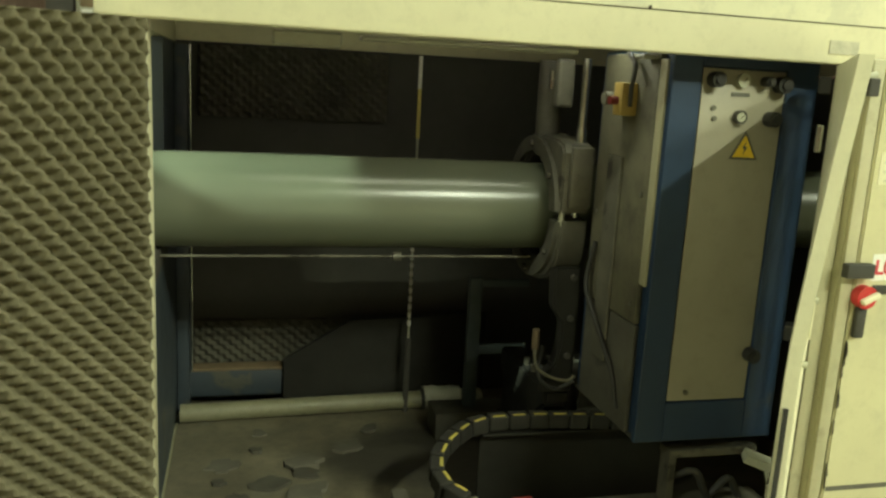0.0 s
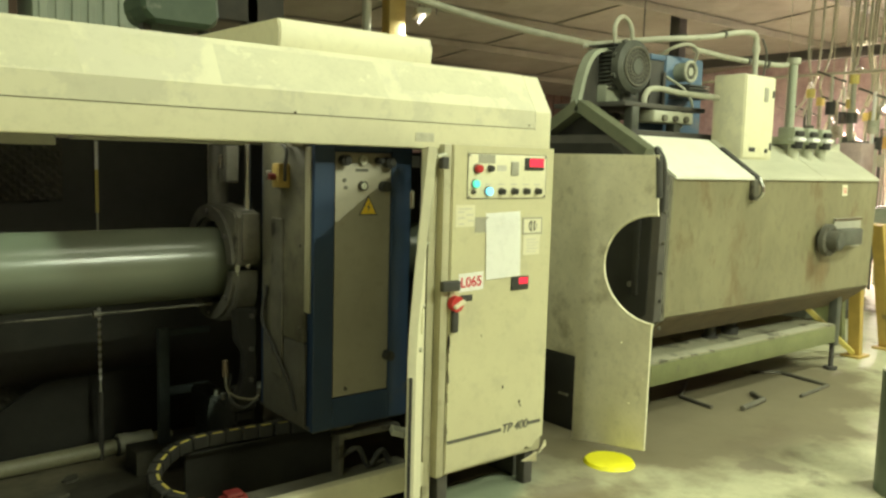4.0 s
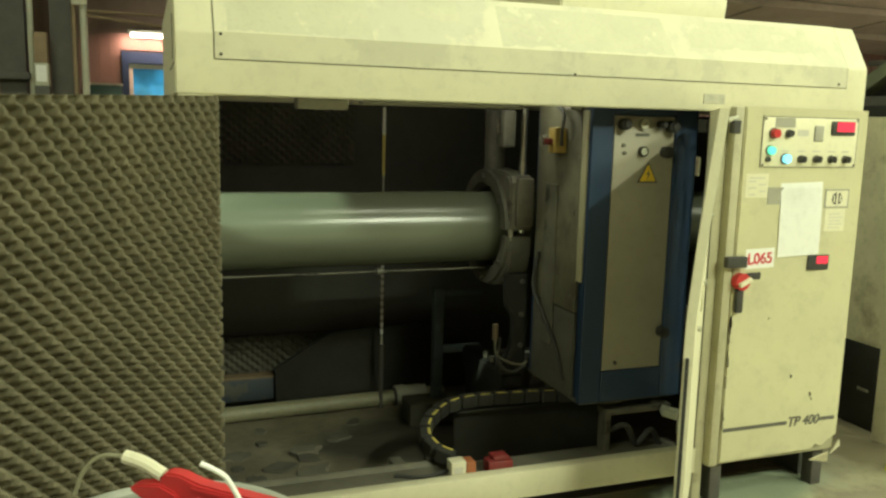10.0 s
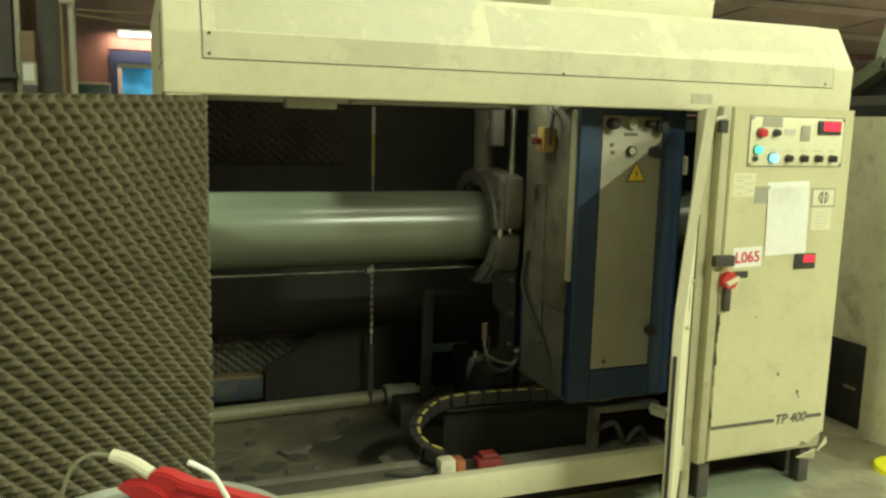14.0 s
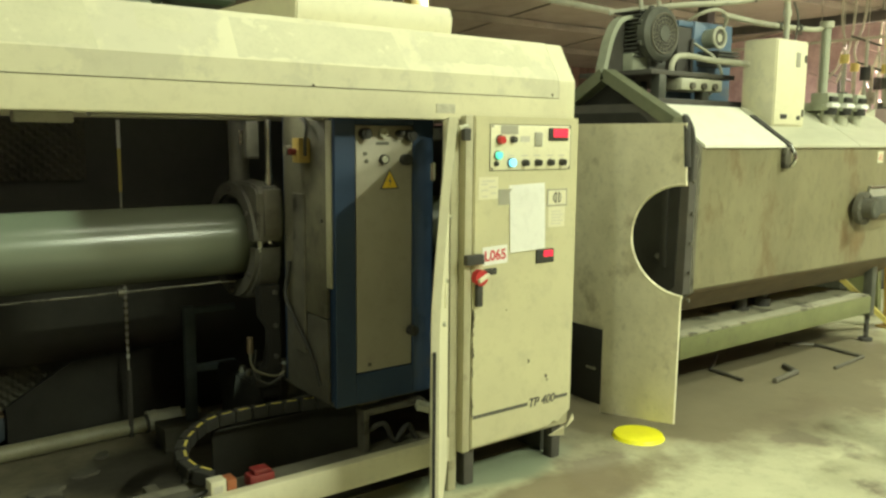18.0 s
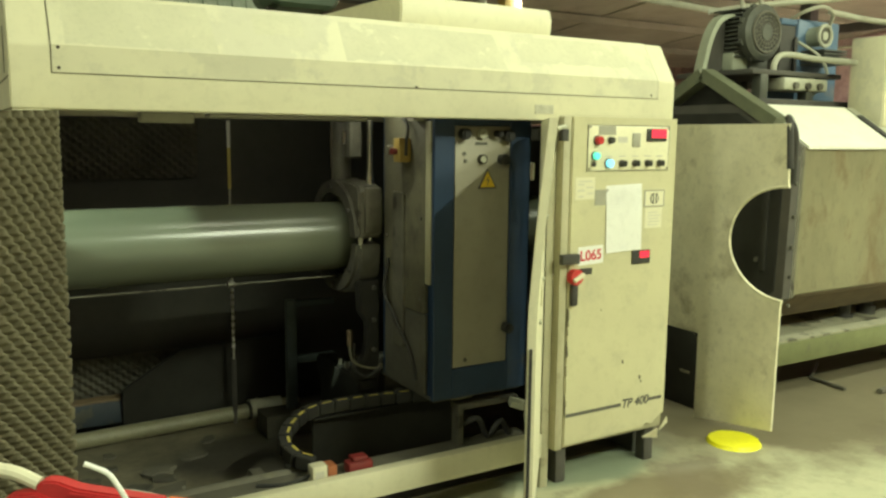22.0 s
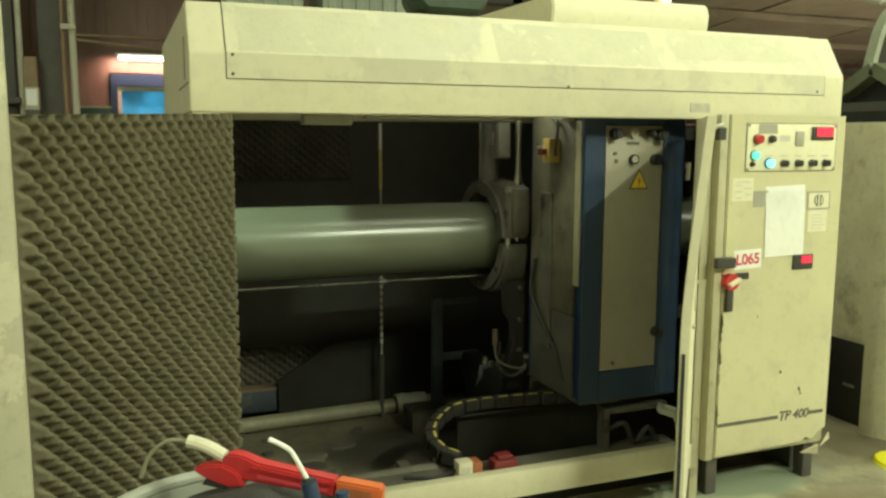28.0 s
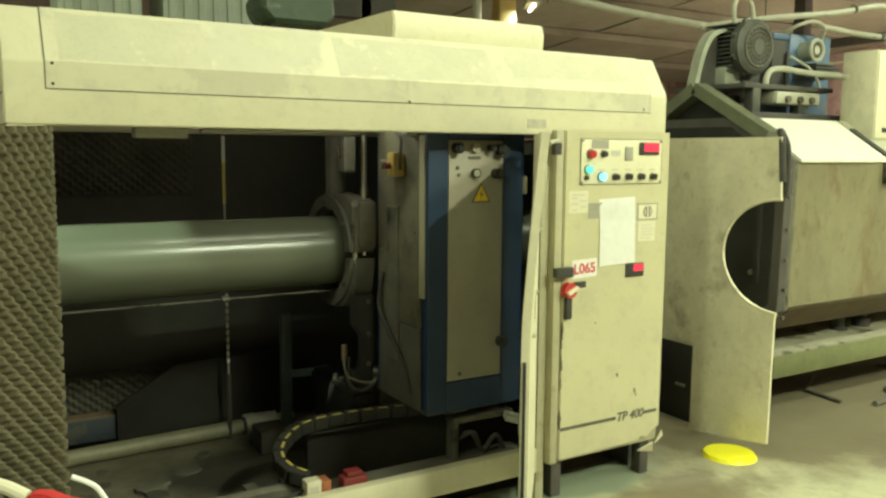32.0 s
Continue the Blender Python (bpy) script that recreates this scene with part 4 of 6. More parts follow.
def clamp():
    t = thing("pipe_clamp", "oily cast-iron pipe clamp with chromed guide rods", "clamp", (0.1, 0.85, 0))
    arc = [(0.85 + 0.186 * math.cos(radians(a)), 0.186 * math.sin(radians(a))) for a in range(178, 1, -8)]
    over = [(0.85 + 0.272 * math.cos(radians(a)), 0.272 * math.sin(radians(a))) for a in range(4, 101, 8)]
    for name, up, x0 in (("upper_jaw", 1, 0.035), ("lower_jaw", -1, 0.04)):
        near = [(0.66, 0.262), (0.605, 0.248), (0.585, 0.22)] if up > 0 else [(0.76, 0.262), (0.67, 0.23), (0.605, 0.16), (0.585, 0.09)]
        edge = [*over, *near, (0.585, 0.014), *arc]
        bm = bmesh.new()
        slab(bm, [(y, 1.068 + up * z) for y, z in edge], "x", x0, 0.145)
        bmesh.ops.bevel(bm, geom=[e for e in bm.edges if abs(e.verts[0].co.x - e.verts[1].co.x) < 1e-4], offset=0.008, segments=2, affect="EDGES")
        # lower jaw takes the darker iron to stand in for shade
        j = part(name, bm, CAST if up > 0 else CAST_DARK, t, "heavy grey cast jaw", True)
        bm = bmesh.new()
        slab(bm, half_ring(0.166, 0.184, up > 0), "x", x0 + 0.05, 0.135)
        part("jaw_lip", bm, CAST_DARK, j, "worn jaw lining")
        bm = bmesh.new()
        slab(bm, half_ring(0.205, 0.262, up > 0), "x", x0 - 0.016, x0 + 0.004)
        part("outer_rim", bm, CAST_DARK, j)
        for a in (35, 90, 145):
            yy, zz = 0.85 + 0.234 * math.cos(radians(a)), 1.068 + up * 0.234 * math.sin(radians(a))
            rod("jaw_bolt", DARKSTEEL, (x0 - 0.03, yy, zz), (x0 - 0.012, yy, zz), 0.012, j, seg=6)
    # upright web on the aisle side of each jaw
    box("upper_web", CAST, (0.06, 0.142, 0.565, 0.59, 1.1, 1.31), t, bev=0.01)
    rod("split_pin", CONDUIT, (0.05, 0.6, 1.035), (0.05, 0.6, 1.095), 0.011, t, "bright pin between the jaws", 12)
    bm = bmesh.new()
    slab(bm, [(0.145, 0.42), (0.145, 0.885), (0.045, 0.885), (0.05, 0.74), (0.09, 0.68), (0.088, 0.6), (0.07, 0.52), (0.02, 0.47), (0.02, 0.42)], "y", 0.6, 0.66)
    bmesh.ops.bevel(bm, geom=bm.edges[:], offset=0.007, segments=2, affect="EDGES")
    part("lower_bracket", bm, NEAR_BLACK, t, "curved cast bracket")
    for z in (0.56, 0.7, 0.85):
        rod("bracket_bolt", DARKSTEEL, (0.115, 0.588, z), (0.115, 0.602, z), 0.012, t, seg=6)
    for y, z0 in ((0.645, 0.42), (1.06, 1.25)):
        rod("guide_rod", CHROME, (0.118, y, z0), (0.118, y, 1.607), 0.016, t, "bright chromed guide rod")
    rod("rod_collar", CHROME, (0.118, 0.645, 1.315), (0.118, 0.645, 1.37), 0.021, t, "bright collar on the guide rod", 20)
    for z in (0.46, 0.7):
        rod("bush", CAST, (0.118, 0.645, z), (0.118, 0.645, z + 0.05), 0.028, t)
    hose("air_line", BEIGE_GRIMY, [(-0.02, 0.57, 0.62), (-0.022, 0.56, 0.57), (-0.01, 0.55, 0.53), (0.04, 0.545, 0.5), (0.1, 0.545, 0.485), (0.13, 0.55, 0.5)], 0.006, t, "yellowed air line")
    rod("air_elbow", RUST, (-0.02, 0.57, 0.6), (-0.02, 0.57, 0.67), 0.013, t, "rusty brass elbow", 12)
    bm = bmesh.new()
    cyl(bm, (0.07, 0.85, 1.325), (0.07, 0.85, 1.6), 0.045, 24)
    cyl(bm, (0.07, 0.76, 1.44), (0.07, 0.76, 1.52), 0.03, 16)
    part("cylinder", bm, CAST_DARK, t, smooth=True)
    rod("fitting", CHROME, (0.02, 0.7, 1.5), (0.02, 0.7, 1.56), 0.012, t, seg=10)
    bm = bmesh.new()
    bx(bm, 0.0, 0.06, 0.6, 0.64, 1.44, 1.6, 0.01)
    part("valve_block", bm, CAST_DARK, t)
    # base coloured near black so the pipe lamp's spill hardly shows
    bm = bmesh.new()
    slab(bm, [(0.66, 0.0), (1.18, 0.0), (1.18, 0.12), (1.1, 0.15), (1.1, 0.3), (1.14, 0.34), (1.14, 0.42), (0.62, 0.42), (0.62, 0.36), (0.7, 0.3), (0.7, 0.15), (0.66, 0.12)], "x", 0.05, 0.148)
    bmesh.ops.bevel(bm, geom=bm.edges[:], offset=0.01, segments=2, affect="EDGES")
    part("base_casting", bm, NEAR_BLACK, t, "near-black cast base", True)
    for y in (0.74, 0.82, 0.9):
        rod("bolt", CAST, (0.08, y, 0.42), (0.08, y, 0.45), 0.014, t, seg=6)
    hose("feed_hose", RUBBER, [(0.02, 0.6, 0.6), (0.0, 0.57, 0.5), (0.06, 0.56, 0.45), (0.12, 0.53, 0.49)], 0.007, t)
    # thin link frame on the far side
    f = thing("link_frame", "dark blue-grey link frame behind the clamp", "frame", (-0.1, 1.2, 0))
    box("upright", LINK, (-0.085, -0.03, 1.2, 1.24, 0.121, 0.7), f)
    box("crossbar", LINK, (-0.029, 0.18, 1.205, 1.235, 0.36, 0.4), f)
    box("tie", LINK, (-0.029, 0.18, 1.205, 1.235, 0.66, 0.69), f)
    box("foot", CAST_DARK, (-0.22, 0.16, 1.14, 1.3, 0.0, 0.12), f)


clamp()


def drag_chain():
    """Cable chain lying on its side in a flat U behind the sill."""
    t = thing("cable_drag_chain", "black cable drag chain with yellow link marks", "cable chain", (0, 0.35, 0))
    line = smooth_path([(0.5, 0.5, 0.335), (0.38, 0.502, 0.336), (0.2, 0.53, 0.338), (0.0, 0.548, 0.34), (-0.13, 0.553, 0.338), (-0.23, 0.54, 0.333), (-0.31, 0.482, 0.323), (-0.372, 0.415, 0.309),
                        (-0.408, 0.345, 0.295), (-0.416, 0.265, 0.28), (-0.39, 0.19, 0.267), (-0.345, 0.155, 0.26)], 24)
    path, left = [line[0]], 0.076
    for a, b in zip(line, line[1:]):
        left -= (b - a).length
        if left <= 0:
            path.append(b)
            left += 0.076
    for p0, p1 in zip(path, path[1:]):
        q = (p1 - p0).to_track_quat("X", "Z").to_matrix().to_4x4()
        m = Matrix.Translation((p0 + p1) / 2) @ q
        bm = bmesh.new()
        bx(bm, -0.035, 0.035, -0.032, 0.016, -0.03, 0.026, 0.006)
        bx(bm, -0.042, -0.03, -0.024, 0.008, -0.02, 0.018)
        bm.transform(m)
        l = part("link", bm, CHAIN, t)
        bm = bmesh.new()
        bx(bm, -0.024, 0.022, 0.001, 0.0125, 0.014, 0.0275, 0.002)
        bm.transform(m)
        part("yellow_mark", bm, YELLOW_LINK, l)
    # added black sheets give the dark space behind the chain's far run
    box("dark_backdrop", NEAR_BLACK, (-0.2, 0.56, 0.572, 0.588, 0.006, 0.3), t, "black sheet added for the darkness behind the chain", bev=0.003)
    box("dark_backdrop_lip", NEAR_BLACK, (-0.2, 0.56, 0.53, 0.571, 0.29, 0.3), t, bev=0.002)
    rod("chain_prop", CHAIN, (-0.405, 0.335, 0.006), (-0.405, 0.335, 0.262), 0.012, t, seg=10)
    box("end_fitting", DUST, (0.5, 0.6, 0.5, 0.62, 0.27, 0.35), t, "pale end bracket")


drag_chain()


def saw_bottom():
    bm = bmesh.new()
    bx(bm, -1.29, 1.29, 0.2, 1.69, 0.001, 0.006)
    tagged(part("pit_floor", bm, PIT), "oily stained floor inside the saw", "floor", kind="structure")
    t = thing("waste_pipe", "yellowed plastic waste pipe lying along the back", "pipe", (-0.5, 1.48, 0.006))
    rod("long_length", PVC_OLD, (-1.28, 1.44, 0.048), (-0.2, 1.49, 0.048), 0.04, t, seg=24)
    rod("socket", CONDUIT, (-0.2, 1.49, 0.052), (-0.03, 1.5, 0.052), 0.046, t, "crushed white wrapped end", 24)
    rod("spigot", PVC_OLD, (-0.03, 1.5, 0.05), (0.08, 1.505, 0.05), 0.036, t, seg=24)
    bm = bmesh.new()
    bmesh.ops.create_cone(bm, cap_ends=True, segments=28, radius1=0.052, radius2=0.049, depth=0.17, matrix=Matrix.Translation((-0.115, 1.495, 0.056)) @ Matrix.Rotation(radians(90), 4, "Y"))
    bmesh.ops.subdivide_edges(bm, edges=[e for e in bm.edges if abs(e.verts[0].co.x - e.verts[1].co.x) > 0.1], cuts=7)
    for v in bm.verts:
        v.co += Vector((0, noise.noise(v.co * 45), noise.noise(v.co * 38 + Vector((9, 0, 0))))) * 0.013
        v.co.z = max(v.co.z, 0.007)
    part("wrapping", bm, CONDUIT, t, "crumpled white plastic wrapping", True)
    bm = bmesh.new()
    slab(bm, [(-0.2, 1.36), (-0.04, 1.4), (-0.03, 1.45), (-0.17, 1.45)], "z", 0.012, 0.016)
    part("wrapping_tail", bm, CONDUIT, t, "loose tail of white wrapping")
    rod("band", RUBBER, (-0.215, 1.489, 0.05), (-0.2, 1.49, 0.05), 0.05, t, seg=24)
    r = thing("round_rail", "dark round rail behind the sill", "rail", (-0.8, 0.24, 0))
    rod("rail", GRIME, (-1.33, 0.235, 0.2), (-0.3, 0.235, 0.2), 0.03, r, "", 20)
    rod("lower_rail", GRIME, (-1.33, 0.36, 0.1), (-0.48, 0.36, 0.1), 0.04, r, "", 20)
    for x in (-1.2, -0.55):
        box("rail_stand", GRIME, (x, x + 0.05, 0.21, 0.4, 0.0, 0.19), r)
    # scraps on the pit floor
    rng = random.Random(11)
    for k in range(12):
        x, y, s = rng.uniform(-1.2, -0.3), rng.uniform(0.5, 1.35), rng.uniform(0.03, 0.09)
        bm = bmesh.new()
        n = 13
        slab(bm, [(s * rng.uniform(0.5, 1.1) * math.cos(6.283 * i / n), s * rng.uniform(0.4, 0.9) * math.sin(6.283 * i / n)) for i in range(n)], "z", 0, rng.uniform(0.006, 0.02))
        bm.transform(pose(x, y, 0.006, rng.uniform(-4, 4), rng.uniform(-4, 4), rng.uniform(0, 360)))
        tagged(part("plastic_scrap", bm, rng.choice((GRIME, CAST_DARK))), "dirty scrap of plastic on the oily floor", "scrap", "scraps in the saw")
    # small boxes on the sill
    t = thing("connector_box", "white and orange connector box on the sill", "connector", (-0.36, 0.08, 0.222))
    box("body", LABEL, (-0.405, -0.345, 0.055, 0.11, 0.222, 0.29), t)
    box("cap", RUST_ORANGE, (-0.344, -0.308, 0.05, 0.115, 0.222, 0.285), t, "orange cap")
    box("print", INK_PALE, (-0.395, -0.36, 0.0535, 0.055, 0.24, 0.27), t, bev=0)
    t = thing("red_connector", "red plastic connector lying on the sill", "connector", (-0.2, 0.08, 0.222))
    box("shell", RED_DULL, (-0.255, -0.15, 0.055, 0.12, 0.222, 0.275), t, bev=0.012)
    box("grip", RED_DULL, (-0.235, -0.17, 0.06, 0.115, 0.2755, 0.292), t, bev=0.006)
    t = thing("sill_lead", "black lead lying along the sill", "cable", (-0.4, 0.1, 0.222))
    hose("lead", RUBBER, [(-0.6, 0.14, 0.23), (-0.5, 0.1, 0.23), (-0.42, 0.1, 0.24), (-0.4, 0.09, 0.25)], 0.007, t)


saw_bottom()


# ---- control cabinet ----
def cabinet():
    t = thing("control_cabinet", "beige steel control cabinet with switches and stuck-on labels", "cabinet", (1.0, 0.15, 0))
    box("body", BEIGE_DARK, (0.682, 1.345, -0.02, 0.115, 0.17, 1.63), t, bev=0.012)
    box("left_column", BEIGE_DARK, (0.684, 0.724, -0.034, -0.018, 0.175, 1.628), t)
    bm = bmesh.new()
    slab(bm, [(0.73, 0.185), (1.2, 0.19), (1.225, 0.215), (1.262, 0.2), (1.3, 0.232), (1.343, 0.25), (1.343, 1.628), (0.73, 1.628)], "y", -0.036, -0.018)
    bmesh.ops.bevel(bm, geom=[e for e in bm.edges if e.calc_length() > 0.3], offset=0.005, segments=2, affect="EDGES")
    d = part("door", bm, BEIGE, t, "beige cabinet door with a torn lower corner", True)
    # chipped hinge edge
    rng = random.Random(4)
    for k in range(13):
        z = rng.uniform(0.24, 0.8)
        bm = bmesh.new()
        w = rng.uniform(0.004, 0.012)
        slab(bm, [(0.731, z), (0.731 + w, z + 0.008), (0.731 + w * 0.5, z + rng.uniform(0.02, 0.05)), (0.73, z + 0.05)], "y", -0.0375, -0.0355)
        part("paint_chip", bm, CHIP, d)
    for x, z, s in ((1.06, 0.52, 0.008), (1.17, 0.43, 0.01), (0.92, 0.78, 0.004), (1.18, 0.415, 0.006)):
        bm = bmesh.new()
        slab(bm, [(x, z), (x + s, z + s * 0.6), (x + s * 0.6, z + s * 2), (x - s * 0.4, z + s * 2.2)], "y", -0.0375, -0.0355)
        part("paint_chip", bm, CHIP, d)
    Y = -0.036
    # control panel
    cp = box("control_panel", CREAM_CLEAN, (0.813, 1.286, Y - 0.004, Y, 1.4, 1.592), t, "ivory control panel", bev=0.0015)
    bm = bmesh.new()
    for x0, x1, z0, z1 in ((0.81, 1.289, 1.592, 1.595), (0.81, 1.289, 1.397, 1.4), (0.81, 0.813, 1.4, 1.592), (1.286, 1.289, 1.4, 1.592)):
        bx(bm, x0, x1, Y - 0.003, Y, z0, z1)
    part("panel_edge", bm, INK, cp)
    P = Y - 0.004
    for x, z in ((0.82, 1.407), (1.279, 1.407), (0.82, 1.585), (1.279, 1.585)):
        rod("panel_screw", CAST, (x, P - 0.003, z), (x, P, z), 0.005, cp, seg=8)

    def button(x, z, r, material, label, out=0.02):
        b = rod("button_collar", CAST, (x, P - 0.006, z), (x, P, z), r * 1.25, cp, seg=20)
        rod("button", material, (x, P - out, z), (x, P - 0.006, z), r, b, label, 20)

    button(0.861, 1.529, 0.017, RED, "red stop button", 0.026)
    button(0.935, 1.53, 0.013, RUBBER, "black selector knob")
    button(0.85, 1.463, 0.016, LED_GREEN, "lit green push button")
    button(0.842, 1.428, 0.009, RUBBER, "black push button", 0.012)
    button(0.927, 1.431, 0.017, LED_CYAN, "lit cyan push button")
    for x in (1.005, 1.082, 1.157, 1.231):
        button(x, 1.43, 0.013, RUBBER, "black selector knob", 0.024)
        b = bmesh.new()
        bx(b, x - 0.004, x + 0.004, P - 0.03, P - 0.02, 1.417, 1.443, 0.001)
        part("knob_grip", b, RUBBER, cp)
    box("meter", GREY, (1.062, 1.107, P - 0.006, P, 1.5, 1.562), cp, "small grey hour meter")
    box("legend", INK_PALE, (0.98, 1.034, P - 0.0015, P, 1.52, 1.545), cp, bev=0)
    box("masking_sticker", GREY, (0.868, 0.965, P - 0.0015, P, 1.552, 1.59), cp, "grey sticker", bev=0)
    for x in (0.927, 1.005, 1.082, 1.157, 1.231):
        box("legend", INK_PALE, (x - 0.018, x + 0.018, P - 0.001, P, 1.458, 1.464), cp, bev=0)
    dp = box("display", RUBBER, (1.146, 1.266, P - 0.008, P, 1.526, 1.582), cp, "black display with red lit digits")
    box("display_screen", DISPLAY, (1.172, 1.262, P - 0.0095, P - 0.007, 1.542, 1.578), dp, bev=0)
    # stuck-on labels
    lb = box("text_label", LABEL, (0.752, 0.86, Y - 0.0015, Y, 1.278, 1.372), t, "ivory text label", bev=0)
    for k, (a, b_) in enumerate(((0.77, 0.84), (0.765, 0.8), (0.81, 0.85), (0.765, 0.805), (0.82, 0.85), (0.77, 0.8))):
        z = 1.352 - 0.013 * k
        box("text_line", INK_PALE, (a, b_, Y - 0.0025, Y - 0.001, z, z + 0.006), lb, bev=0)
    box("masking_sticker", GREY, (0.862, 0.94, Y - 0.0015, Y, 1.25, 1.318), t, "grey sticker behind the paper", bev=0)
    sg = box("pictogram", GREY, (1.15, 1.277, Y - 0.002, Y, 1.232, 1.31), t, "framed round pictogram", bev=0)
    box("pictogram_face", LABEL, (1.158, 1.269, Y - 0.003, Y - 0.001, 1.239, 1.303), sg, bev=0)
    bm = bmesh.new()
    cyl(bm, (1.213, Y - 0.0045, 1.271), (1.213, Y - 0.002, 1.271), 0.026, 24)
    part("pictogram_disc", bm, INK, sg)
    bm = bmesh.new()
    bx(bm, 1.209, 1.217, Y - 0.0055, Y - 0.004, 1.24, 1.3)
    bx(bm, 1.194, 1.2, Y - 0.0055, Y - 0.004, 1.258, 1.284)
    bx(bm, 1.226, 1.232, Y - 0.0055, Y - 0.004, 1.258, 1.284)
    part("pictogram_bar", bm, LABEL, sg)
    nl = box("note_label", LABEL, (1.16, 1.265, Y - 0.0015, Y, 1.137, 1.228), t, "ivory note label", bev=0)
    for k in range(5):
        box("text_line", INK_PALE, (1.18, 1.24 + 0.012 * (k % 2), Y - 0.0025, Y - 0.001, 1.205 - 0.014 * k, 1.21 - 0.014 * k), nl, bev=0)
    m = pose(0.85, Y - 0.0005, 1.035, 0, -2, 0)
    bm = bmesh.new()
    bx(bm, -0.07, 0.07, -0.0015, 0, -0.04, 0.04)
    bm.transform(m)
    ln = part("line_label", bm, WHITE, t, "white label lettered in red")
    words("lettering", "L065", 0.062, INK_RED, m @ pose(0, -0.002, -0.002, 90, 0, 0), ln)
    ct = box("counter", RUBBER, (1.09, 1.2, Y - 0.007, Y, 0.977, 1.04), t, "black counter with a red lit window")
    box("counter_window", DISPLAY, (1.135, 1.19, Y - 0.0085, Y - 0.006, 1.005, 1.034), ct, bev=0)
    # hinge block, main switch and handle
    box("hinge_block", RUBBER, (0.675, 0.768, Y - 0.03, Y, 1.005, 1.048), t, "black hinge block")
    ms = rod("main_switch", RED, (0.755, Y - 0.03, 0.948), (0.755, Y, 0.948), 0.034, t, "red rotary main switch", 28)
    b = bmesh.new()
    bx(b, -0.03, 0.03, -0.018, 0, -0.008, 0.008, 0.003)
    b.transform(pose(0.758, Y - 0.03, 0.948, 0, -25, 0))
    part("switch_grip", b, LABEL, ms, "pale grip")
    box("switch_plate", RUBBER, (0.79, 0.858, Y - 0.004, Y, 0.951, 0.979), t)
    box("door_handle", RUBBER, (0.738, 0.772, Y - 0.022, Y, 0.82, 0.918), t, "black door handle", bev=0.008)
    # model stripe
    box("stripe", INK, (0.738, 1.062, Y - 0.0015, Y, 0.318, 0.334), t, bev=0)
    box("stripe", INK, (1.232, 1.318, Y - 0.0015, Y, 0.318, 0.334), t, bev=0)
    words("model_lettering", "TP 400", 0.058, INK, pose(1.148, Y - 0.001, 0.326, 90, 0, 0), t, 0.22)
    # torn flap and feet
    bm = bmesh.new()
    slab(bm, [(0, 0), (0.09, 0.0), (0.05, 0.07)], "y", 0, 0.004)
    bm.transform(pose(1.19, -0.05, 0.15, 35, 8, -8))
    part("torn_flap", bm, PLATE, t, "bent torn sheet at the lower corner")
    bm = bmesh.new()
    slab(bm, [(0, 0), (0.06, 0.02), (0.03, 0.07)], "y", 0, 0.004)
    bm.transform(pose(1.315, -0.04, 0.16, 20, -10, 12))
    part("torn_flap", bm, CREAM_CLEAN, t, "bent torn sheet at the lower corner")
    for x in (0.72, 1.26):
        box("foot", DARKSTEEL, (x + 0.01, x + 0.065, 0.01, 0.07, 0.0, 0.172), t, "dark steel foot")
    # sheet of paper taped to the door
    m = pose(0.934, Y - 0.0035, 1.037, -0.6, -1.8, 0)
    bm = bmesh.new()
    n = 10
    for k in range(n):
        x0, x1 = 0.21 * k / n, 0.21 * (k + 1) / n
        for z0, z1 in ((0, 0.18), (0.18, 0.297)):
            q = [bm.verts.new((x, -0.002 * math.sin(math.pi * x / 0.21) - (0.003 if z == 0.18 else 0), z)) for x, z in ((x0, z0), (x1, z0), (x1, z1), (x0, z1))]
            bm.faces.new(q)
    bmesh.ops.remove_doubles(bm, verts=bm.verts, dist=1e-5)
    bmesh.ops.solidify(bm, geom=bm.faces[:], thickness=0.0006)
    bm.transform(m)
    p = thing("paper_sheet", "creased white sheet of paper taped to the cabinet", "paper", (1.04, Y, 1.037))
    part("sheet", bm, WHITE, p)
    for k in range(7):
        bm = bmesh.new()
        bx(bm, 0.02, 0.19 - 0.02 * (k % 3), -0.0075, -0.0068, 0.2 + 0.012 * k, 0.203 + 0.012 * k)
        bm.transform(m)
        part("print_line", bm, INK_FAINT, p)


cabinet()


